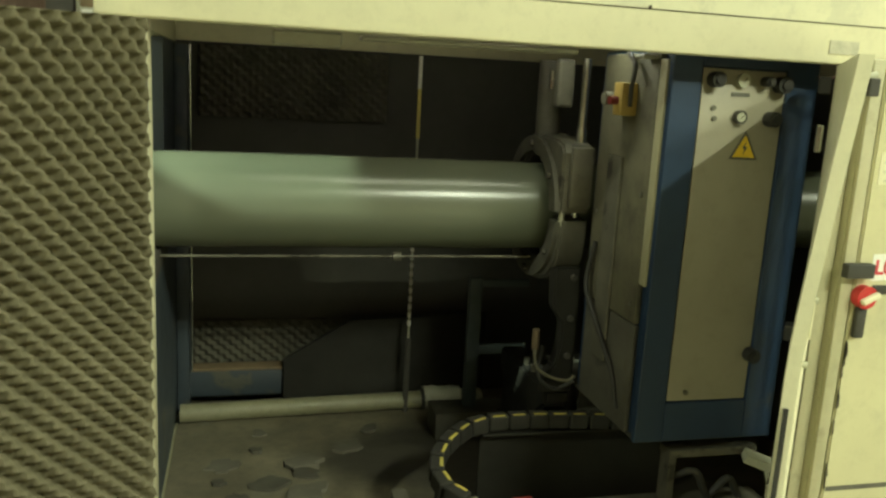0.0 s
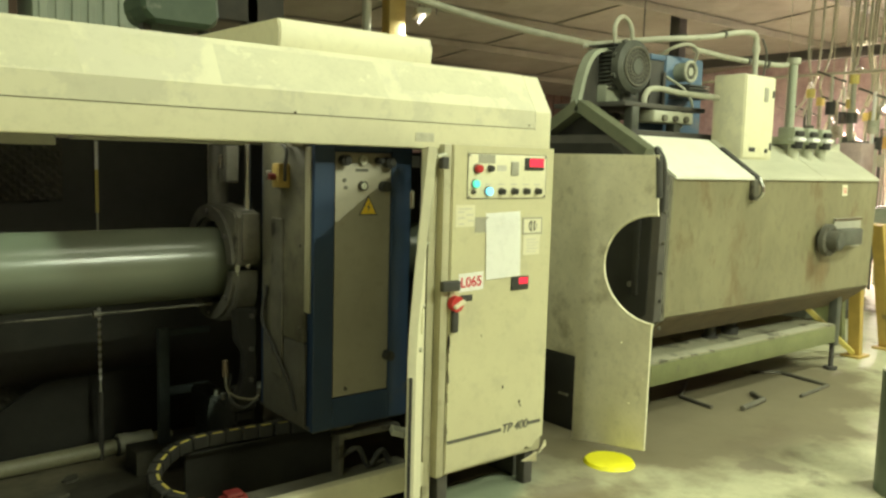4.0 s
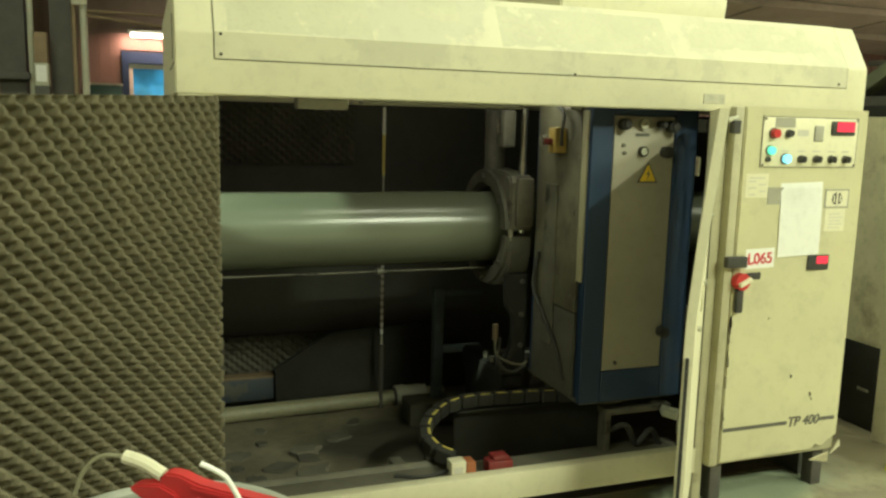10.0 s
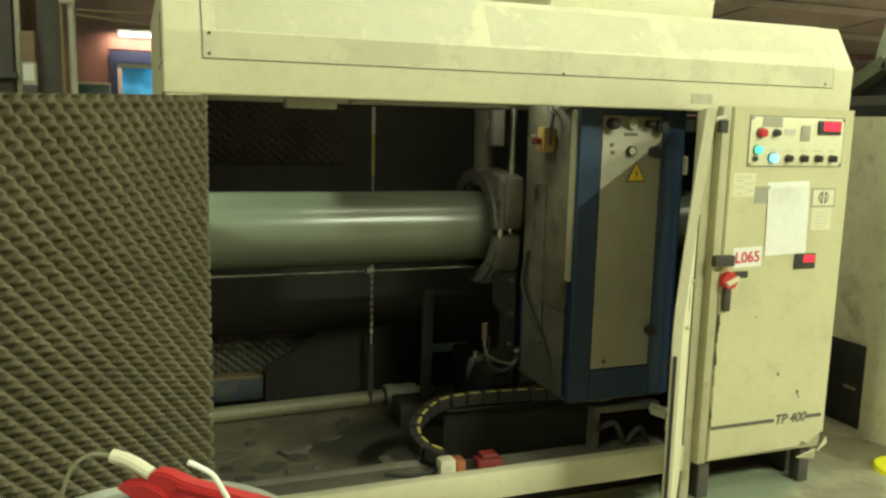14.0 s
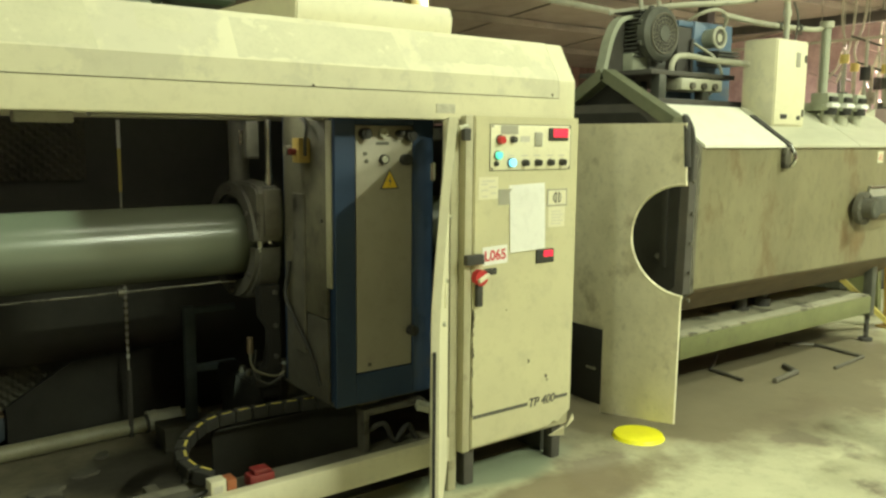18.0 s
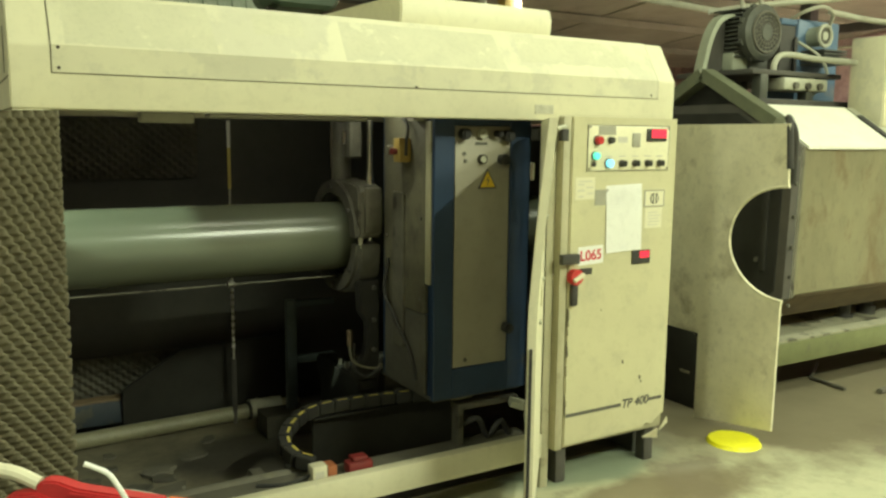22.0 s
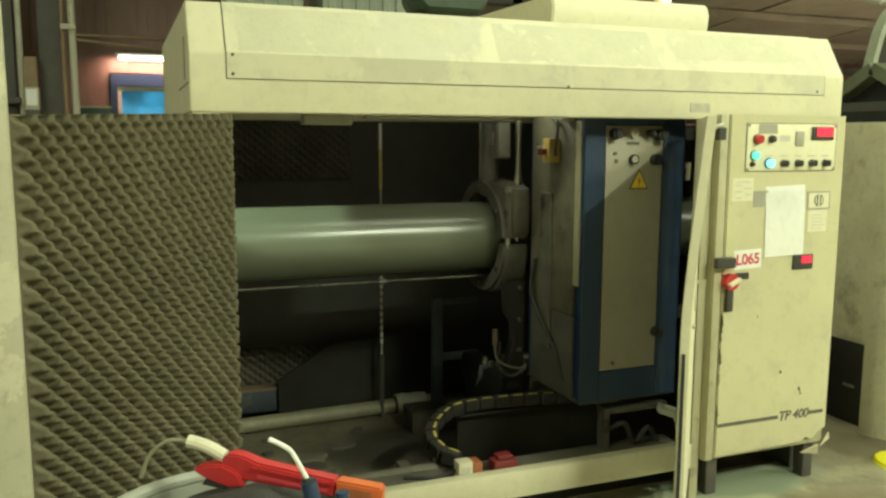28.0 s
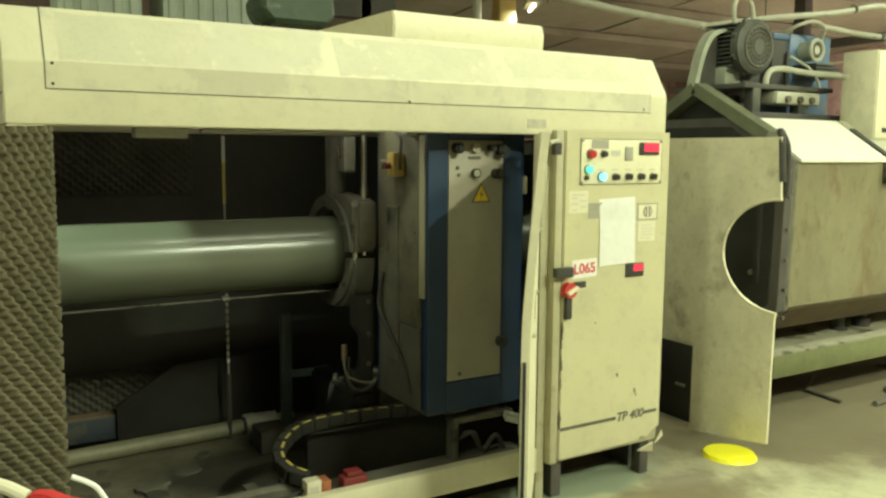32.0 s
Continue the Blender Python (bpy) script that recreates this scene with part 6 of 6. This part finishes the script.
# ---- floor between tank and aisle ----
def floor_things():
    def bent(pts, label="bent steel bar lying on the floor", r=0.012):
        t = thing("bent_bar", label, "bar", (*pts[0][:2], 0), "bars on the floor")
        for a, b in zip(pts, pts[1:]):
            rod("length", CAST, (*a, r), (*b, r), r, t, seg=8)
    bent([(3.54, 0.66), (3.19, 0.46), (3.16, 0.2)])
    bent([(3.29, 0.06), (3.6, 0.09), (3.67, 0.22)], r=0.018)
    bent([(3.92, 0.0), (4.37, 0.03), (4.42, 0.42), (4.2, 0.6)])
    for k, (a, b) in enumerate((((5.55, 0.38, 0.0), (5.44, 0.38, 0.9)), ((6.1, 0.36, 0.0), (5.74, 0.36, 1.12)))):
        t = thing("yellow_brace", "worn yellow painted steel brace", "brace", (a[0], a[1], 0), "yellow braces")
        d_ = Vector(b) - Vector(a)
        bm = bmesh.new()
        bx(bm, -0.05, 0.05, -0.03, 0.03, 0, d_.length, 0.004, m=Matrix.Translation(a) @ d_.to_track_quat("Z", "Y").to_matrix().to_4x4())
        part("upright", bm, YELLOW, t)
        box("foot_plate", YELLOW, (a[0] - 0.1, a[0] + 0.1, a[1] - 0.08, a[1] + 0.08, 0.0, 0.02), t)
        if k == 0:
            rod("strut", YELLOW_PALE, (4.72, 0.42, 0.5), (5.5, 0.38, 0.04), 0.026, t, "bright yellow diagonal strut", seg=4)
    c = Vector((2.78, -1.2, 0))
    t = thing("pipe_offcut", "short length of dark grey-green pipe standing on end", "pipe", c)
    bm = bmesh.new()
    n = 48
    rings = [[bm.verts.new((c.x + r * math.cos(2 * math.pi * k / n), c.y + r * math.sin(2 * math.pi * k / n), z)) for k in range(n)] for r, z in ((0.2, 0.0), (0.2, 0.6), (0.186, 0.6), (0.186, 0.004), (0.001, 0.004))]
    for a, b in zip(rings, rings[1:]):
        for k in range(n):
            bm.faces.new((a[k], a[(k + 1) % n], b[(k + 1) % n], b[k]))
    part("wall", bm, PIPE_DARK, t, smooth=True)
    bm = bmesh.new()
    sweep(bm, [(c.x + 0.193 * math.cos(a), c.y + 0.193 * math.sin(a), 0.6) for a in (2 * math.pi * k / 48 for k in range(49))], 0.007, 8)
    part("cut_rim", bm, CONDUIT, t, "pale sawn rim", smooth=True)
    t = thing("outgoing_pipe", "pale grey plastic pipe leaving the far end of the tank", "pipe", (6.5, 0.85, 0))
    rod("pipe", PVC, (5.185, 0.85, 1.068), (8.2, 0.85, 1.068), 0.163, t, seg=40)
    for x in (6.0, 7.8):
        bm = bmesh.new()
        slab(bm, [(0.7, 0.0), (1.0, 0.0), (0.94, 0.88), (0.93, 0.93), (0.85, 0.904), (0.77, 0.93), (0.76, 0.88)], "x", x, x + 0.06)
        part("trestle", bm, GREEN, t, "green trestle")


floor_things()


# ---- bin with tools near the open door ----
def tool_bin():
    c = Vector((-1.43, -1.575, 0))
    t = thing("grey_bin", "grey round plastic bin filled with rags", "bin", c)
    bm = bmesh.new()
    n = 48
    rings = []
    for r, z in ((0.165, 0.0), (0.196, 0.97), (0.186, 0.97), (0.183, 0.92), (0.0, 0.92)):
        if r:
            rings.append([bm.verts.new((c.x + r * math.cos(2 * math.pi * k / n), c.y + r * math.sin(2 * math.pi * k / n), z)) for k in range(n)])
    for a, b in zip(rings, rings[1:]):
        for k in range(n):
            bm.faces.new((a[k], a[(k + 1) % n], b[(k + 1) % n], b[k]))
    bm.faces.new(rings[0][::-1]), bm.faces.new(rings[-1])
    part("bin_wall", bm, BIN, t, smooth=True)
    bm = bmesh.new()
    sweep(bm, [(c.x + 0.196 * math.cos(a), c.y + 0.196 * math.sin(a), 0.978) for a in (2 * math.pi * k / 48 for k in range(49))], 0.011, 10)
    part("bin_rim", bm, BIN, t, smooth=True)
    g = thing("black_bag", "crumpled black bag hung in the bin", "bag", (c.x, c.y, 0.93))
    bm = bmesh.new()
    bmesh.ops.create_uvsphere(bm, u_segments=20, v_segments=12, radius=1, matrix=Matrix.Translation((-1.41, -1.56, 0.945)) @ Matrix.Diagonal((0.13, 0.12, 0.07, 1)))
    for v in bm.verts:
        v.co += Vector((noise.noise(v.co * 14), noise.noise(v.co * 14 + Vector((5, 0, 0))), 0.5 * noise.noise(v.co * 17))) * 0.03
    part("bag", bm, RUBBER, g, smooth=True)
    # red tool across the rim
    r = thing("red_tool", "red plastic tool with an orange tip lying across the bin", "tool", (-1.34, -1.56, 1.02))
    a, b = Vector((-1.462, -1.475, 1.045)), Vector((-1.215, -1.625, 1.018))
    q = (b - a).to_track_quat("X", "Z").to_matrix().to_4x4()
    L = (b - a).length
    place = Matrix.Translation(a) @ q

    def piece(name, pts, y0, y1, material, parent, label="", bev=0.003):
        b_ = bmesh.new()
        slab(b_, pts, "y", y0, y1)
        if bev:
            bmesh.ops.bevel(b_, geom=b_.edges[:], offset=bev, segments=2, affect="EDGES")
        b_.transform(place)
        return part(name, b_, material, parent, label, True)

    hd = piece("handle", [(0.045, -0.016), (L * 0.76, -0.018), (L * 0.76, 0.008), (0.1, 0.014), (0.07, 0.022), (0.05, 0.02), (0.04, 0.008)], -0.012, 0.012, RED, r, "red handle")
    piece("handle_rib", [(0.09, 0.004), (L * 0.74, -0.001), (L * 0.74, 0.004), (0.09, 0.009)], -0.0145, -0.0115, RED, hd, "raised rib", 0.001)
    piece("jaw", [(-0.002, -0.012), (0.012, -0.002), (0.045, 0.004), (0.07, -0.004), (0.082, -0.024), (0.06, -0.03), (0.02, -0.022)], -0.017, 0.006, RED, r, "red lower jaw")
    # black piece draws the dark gap below the jaw
    piece("jaw_gap", [(0.012, -0.034), (0.05, -0.036), (0.055, -0.03), (0.02, -0.022)], -0.012, 0.01, RUBBER, r, "black piece for the dark gap under the jaw", 0.001)
    tip = piece("tip", [(L * 0.76, -0.019), (L, -0.02), (L, 0.007), (L * 0.76, 0.008)], -0.012, 0.012, ORANGE, r, "orange tip")
    # thin darker inlay imitates the shaded hollow of the tip
    piece("tip_recess", [(L * 0.79, -0.014), (L * 0.95, -0.015), (L * 0.95, 0.0), (L * 0.79, 0.001)], -0.0132, -0.0115, RUST_ORANGE, tip, "darker inlay imitating the hollow's shade", 0)
    piece("groove", [(0.1, -0.009), (L * 0.72, -0.012), (L * 0.72, -0.007), (0.1, -0.004)], -0.013, -0.0115, INK_RED, hd, "", 0)
    s = thing("cable_tail", "yellowed cable tail curling over the bin rim", "cable", (-1.47, -1.44, 1.0))
    hose("tail", PVC_OLD, [(-1.44, -1.49, 1.058), (-1.475, -1.465, 1.07), (-1.505, -1.445, 1.068), (-1.53, -1.43, 1.045), (-1.545, -1.42, 1.006)], 0.003, s)
    hose("thick_end", LABEL, [(-1.425, -1.5, 1.053), (-1.45, -1.482, 1.066), (-1.475, -1.466, 1.072)], 0.01, s)
    h = thing("hooked_probe", "steel probe with a bent tip and dark blue handle", "tool", (-1.31, -1.67, 0.93))
    # white instead of chrome, imitating the steel's bright reflection
    hose("probe", WHITE, [(-1.384, -1.658, 1.131), (-1.372, -1.659, 1.124), (-1.358, -1.66, 1.114), (-1.349, -1.66, 1.1), (-1.331, -1.66, 1.062)], 0.0034, h, n=4)
    rod("grip", BLUE, (-1.332, -1.66, 1.065), (-1.305, -1.68, 0.925), 0.011, h, "dark blue grip")
    rod("grip_collar", RUBBER, (-1.334, -1.6585, 1.07), (-1.329, -1.662, 1.048), 0.0075, h)
    rod("side_grip", BLUE, (-1.288, -1.672, 1.048), (-1.29, -1.68, 0.925), 0.009, h, "second dark blue leg")


tool_bin()


def left_column():
    """Tall cream panel beside the free edge of the left door."""
    t = thing("cream_column", "tall cream steel column with peeling paint", "column", (-1.82, -0.98, 0))
    m = pose(-1.745, -1.0, 0, 0, 0, 12)
    bm = bmesh.new()
    bx(bm, -0.098, 0.003, 0.0, 0.1, 0.0, 2.3, 0.016)
    bm.transform(m)
    part("post", bm, PEEL, t, smooth=True)
    bm = bmesh.new()
    for z in (0.3, 0.75, 1.15, 1.32, 1.9):
        bx(bm, -0.105, -0.097, 0.02, 0.05, z, z + 0.07, 0.002)
    bm.transform(m)
    part("hinge_tab", bm, DARKSTEEL, t)
    box("base", CREAM_WORN, (-1.86, -1.74, -1.02, -0.9, 0.0, 0.02), t)


left_column()


def dark_rack():
    t = thing("steel_rack", "dark steel rack with thin bars beside the column", "rack", (-2.3, -0.75, 0))
    for x in (-2.6, -1.98):
        box("upright", DARKSTEEL, (x, x + 0.03, -0.78, -0.74, 0.0, 1.3), t)
    for z in np.arange(0.12, 1.3, 0.13):
        rod("bar", CARD, (-2.6, -0.738, z), (-1.875, -0.738, z), 0.008, t, seg=8)
    # sheet added to hide the bright floor beyond the bars
    box("backing", BLACK, (-2.57, -1.875, -0.73, -0.722, 0.02, 1.3), t, "black sheet added to darken behind the bars", bev=0)


dark_rack()


# ---- behind the saw ----
def behind():
    t = thing("steel_column", "dark steel roof column with pale pipes beside it", "column", (-2.18, 6.2, 0))
    box("web", DARKSTEEL, (-2.26, -2.1, 6.12, 6.3, 0.0, 4.07), t)
    box("flange", DARKSTEEL, (-2.275, -2.085, 6.1, 6.119, 0.0, 4.07), t)
    rod("thin_pipe", CARD, (-2.062, 6.1, 0.0), (-2.062, 6.1, 4.06), 0.02, t, "pinkish pipe")
    rod("pipe", CONDUIT, (-1.976, 6.1, 0.0), (-1.976, 6.1, 4.05), 0.033, t, "dusty pale pipe")
    hose("rail", CARD, [(-1.95, 6.08, 2.46), (-1.6, 6.1, 2.43), (-1.1, 6.12, 2.385), (0.5, 6.2, 2.25)], 0.014, t)
    hose("upper_rail", CARD, [(-1.95, 6.08, 2.505), (-1.1, 6.12, 2.5), (0.5, 6.2, 2.49)], 0.012, t)
    box("bracket", PLATE_GREY, (-2.075, -1.94, 6.05, 6.07, 2.55, 2.6), t)
    t = thing("steel_column", "dark steel roof column with a pale downpipe", "column", (-2.6, 6.2, 0))
    box("web", DARKSTEEL, (-2.72, -2.49, 6.12, 6.3, 0.0, 4.07), t)
    box("shelf", DARKSTEEL, (-2.9, -2.45, 6.0, 6.119, 1.84, 1.9), t)
    rod("downpipe", CONDUIT, (-2.437, 6.09, 0.0), (-2.437, 6.09, 4.06), 0.027, t, "dusty pale downpipe")
    t = thing("card_box", "brown cardboard boxes on a dark crate", "box", (-2.34, 6.0, 0))
    box("crate", DARKSTEEL, (-2.405, -2.28, 5.9, 6.1, 0.0, 1.78), t)
    box("lower_carton", CONDUIT, (-2.4, -2.285, 5.92, 6.08, 1.781, 1.99), t, "dusty pale carton")
    box("carton", CARD, (-2.4, -2.29, 5.93, 6.08, 1.991, 2.27), t)
    box("note", WHITE, (-2.39, -2.3, 5.915, 5.919, 1.82, 1.97), t, bev=0)
    t = thing("wall_cabinet", "low teal cabinet with a pale top edge at the partition", "cabinet", (-1.83, 6.85, 0))
    box("case", TEAL, (-2.0, -1.675, 6.75, 6.94, 0.0, 1.83), t, bev=0.006)
    box("top", CONDUIT, (-2.01, -1.668, 6.74, 6.945, 1.831, 1.855), t, "pale top edge")
    # pale green ribbed housing behind the hood
    for x0, x1 in ((-0.75, -0.16), (0.0, 0.88)):
        t = thing("ribbed_housing", "pale green ribbed sheet housing behind the saw", "housing", ((x0 + x1) / 2, 4.2, 0), "ribbed housings")
        box("core", GREENSHEET, (x0, x1, 4.0, 4.5, 0.0, 3.1), t)
        for x in np.arange(x0 + 0.04, x1 - 0.05, 0.115):
            bm = bmesh.new()
            bx(bm, x, x + 0.06, 3.975, 4.0, 0.0, 3.1, 0.008)
            part("rib", bm, GREENSHEET, t)
    t = thing("dark_gantry", "dark steel gantry with a small pale lamp", "gantry", (1.3, 4.2, 0))
    for x in (1.05, 1.75):
        box("upright", DARKSTEEL, (x, x + 0.1, 4.1, 4.25, 0.0, 3.3), t)
    box("crosspiece", DARKSTEEL, (1.0, 2.1, 4.1, 4.25, 2.72, 3.0), t)
    rod("diagonal", DARKSTEEL, (1.1, 4.1, 2.6), (1.8, 4.1, 3.2), 0.03, t)
    rod("lamp", CONDUIT, (0.9, 4.06, 2.615), (1.0, 4.06, 2.615), 0.02, t, "small pale lamp")
    rod("lamp_arm", DARKSTEEL, (0.98, 4.08, 2.615), (1.06, 4.12, 2.75), 0.012, t)
    t = thing("green_cowl", "dark green faceted cowl behind the saw hood", "cowl", (0.65, 3.0, 0))
    bm = bmesh.new()
    slab(bm, [(0.42, 2.62), (0.43, 2.5), (0.5, 2.43), (0.92, 2.43), (0.98, 2.5), (0.96, 2.7), (0.7, 2.74)], "y", 2.9, 3.3)
    bmesh.ops.bevel(bm, geom=bm.edges[:], offset=0.03, segments=1, affect="EDGES")
    part("cowl", bm, COWL, t)
    for x in (0.48, 0.9):
        box("leg", DARKSTEEL, (x, x + 0.06, 3.05, 3.12, 0.0, 2.44), t)
    t = thing("yellow_post", "ochre steel post standing beside a thin white pole", "post", (3.96, 5.0, 0))
    box("post", YELLOW, (3.85, 4.07, 4.95, 5.1, 0.0, 4.16), t)
    rod("pole", CONDUIT, (3.58, 5.0, 0.0), (3.58, 5.0, 4.17), 0.05, t, "thin white pole")


behind()


# ---- far end of the hall ----
def far_end():
    rng = random.Random(21)
    # feeding posts with yellow heads
    spots = [(9.0, 2.18, 2.71), (9.2, 2.3, 2.42), (9.0, 2.73, 2.56), (9.3, 2.05, 2.27), (9.6, 2.9, 2.5), (9.9, 2.4, 2.3), (10.2, 1.9, 2.55)]
    for x, y, z in spots:
        t = thing("feeder_post", "pale feeder post with a bright yellow head", "post", (x, y, 0), "feeder posts")
        rod("pole", CONDUIT, (x, y, 0), (x, y, z - 0.06), 0.028, t, seg=14)
        rod("head", YELLOW_PALE, (x, y, z - 0.06), (x, y, z + 0.05), 0.055, t, "yellow head", 16)
        rod("collar", MOTOR, (x, y, z - 0.55), (x, y, z - 0.42), 0.07, t, seg=16)
    for k in range(7):
        x, y = 8.2 + 0.5 * rng.random() + 0.35 * k, 1.55 + 0.3 * rng.random() + 0.17 * (k % 4)
        t = thing("machine_cabinet", "dim grey-brown machine cabinet at the far end", "cabinet", (x, y, 0), "far cabinets")
        h_ = rng.uniform(1.7, 2.0)
        box("case", rng.choice((MOTOR, PINKWALL, CONDUIT)), (x - 0.16, x + 0.16, y - 0.13, y + 0.13, 0, h_), t, bev=0.01)
        box("cabinet_door", PINKWALL, (x - 0.166, x - 0.1605, y - 0.1, y + 0.1, 0.2, h_ - 0.1), t, bev=0)
    for k in range(18):
        x, y = 9.3 + 0.12 * rng.random() * k, 1.5 + 0.1 * k
        t = thing("hanging_hose", "pale hose hanging from the roof", "hose", (x, y, 3.2), "hanging hoses")
        top = 5.58 - (y + 9) * 0.1
        hose("hose", CONDUIT, [(x, y, top), (x, y + 0.02, 3.2), (x - 0.05, y + 0.12 * rng.uniform(-1, 1), 2.7), (x - 0.1, y + 0.2 * rng.uniform(-1, 1), 2.3)], 0.018, t, n=4, seg=8)
    for k in range(26):
        x, y = 8.6 + 0.13 * k, 1.2 + 0.085 * ((k * 7) % 26)
        z = 1.9 + 0.9 * rng.random()
        t = thing("dosing_stand", "thin pale stand carrying small fittings", "stand", (x, y, 0), "dosing stands")
        rod("pole", rng.choice((CONDUIT, WHITE, GREEN_PALE, MOTOR)), (x, y, 0), (x, y, z), 0.022, t, seg=10)
        rod("arm", rng.choice((PINKWALL, MOTOR)), (x, y - 0.18, z - 0.1), (x, y + 0.2, z + 0.05), 0.014, t, seg=8)
        rod("pot", rng.choice((CONDUIT, RUBBER, YELLOW)), (x, y, z - 0.5), (x, y, z - 0.34), 0.06, t, seg=14)
    for k in range(8):
        y, z = 1.2 + 0.33 * k, 2.0 + 0.16 * ((k * 3) % 7)
        t = thing("overhead_line", "thin pale supply line across the far bay", "pipe", (9.8, y, z), "supply lines")
        hose("line", CONDUIT, [(8.9, y - 0.5, z), (9.8, y, z + 0.12), (10.8, y + 0.6, z - 0.05)], 0.016, t, n=3, seg=8)
        rod("hanger", CONDUIT, (9.8, y, z + 0.12), (9.8, y, 5.58 - (y + 9) * 0.1), 0.006, t, seg=6)
    t = thing("cross_beam", "dark steel beam across the far bay", "beam", (10, 3, 0))
    box("beam", DARKSTEEL, (10.4, 10.55, -2.0, 6.0, 3.18, 3.32), t)
    rod("rail", CONDUIT, (9.5, -1.0, 2.85), (9.5, 5.0, 2.85), 0.02, t, seg=10)
    for y in (-1.9, 5.8):
        box("column", DARKSTEEL, (10.38, 10.57, y, y + 0.2, 0.0, 4.4), t)
    for x, y, z in ((13.0, 2.9, 3.75), (11.8, 2.5, 3.15)):
        t = thing("bay_lamp", "bright bay lamp under the roof", "light fitting", (x, y, z), "bay lamps")
        bm = bmesh.new()
        cyl(bm, (x, y, z), (x, y, z + 0.14), 0.22, 24, 0.1)
        part("shade", bm, CONDUIT, t, smooth=True)
        rod("bulb", BULB, (x, y, z - 0.05), (x, y, z), 0.16, t, "lit bulb")
        d = bpy.data.lights.new("bay_bulb", "POINT")
        d.energy, d.color, d.shadow_soft_size = 60, PINK, 0.12
        new("bay_bulb", d).matrix_world = pose(x - 0.3, y, z - 0.12)
        rod("stem", DARKSTEEL, (x, y, z + 0.14), (x, y, 5.58 - (y + 9) * 0.1), 0.012, t, seg=8)
    t = thing("green_machine", "green painted machine beyond the tank", "machine", (6.8, 0.9, 0))
    box("body", MOTOR, (6.3, 7.4, 1.2, 2.0, 0.1, 1.45), t, bev=0.03)
    box("cover", GREEN_GRASS, (6.35, 7.35, 1.25, 1.95, 1.45, 1.56), t, bev=0.02)
    box("plinth", DARKSTEEL, (6.35, 7.35, 1.25, 1.95, 0.0, 0.1), t)
    for k in range(5):
        x, y = 7.6 + 0.5 * k, 0.2 + 0.3 * rng.random()
        t = thing("pallet_stack", "rough timber pallet at the far end", "pallet", (x, y, 0), "pallets")
        for z in (0.0, 0.12, 0.24):
            box("deck", WOOD, (x - 0.2, x + 0.2, y - 0.3, y + 0.3, z + 0.06, z + 0.1), t)
            box("bearer", WOOD, (x - 0.2, x + 0.2, y - 0.05, y + 0.05, z, z + 0.06), t)


far_end()
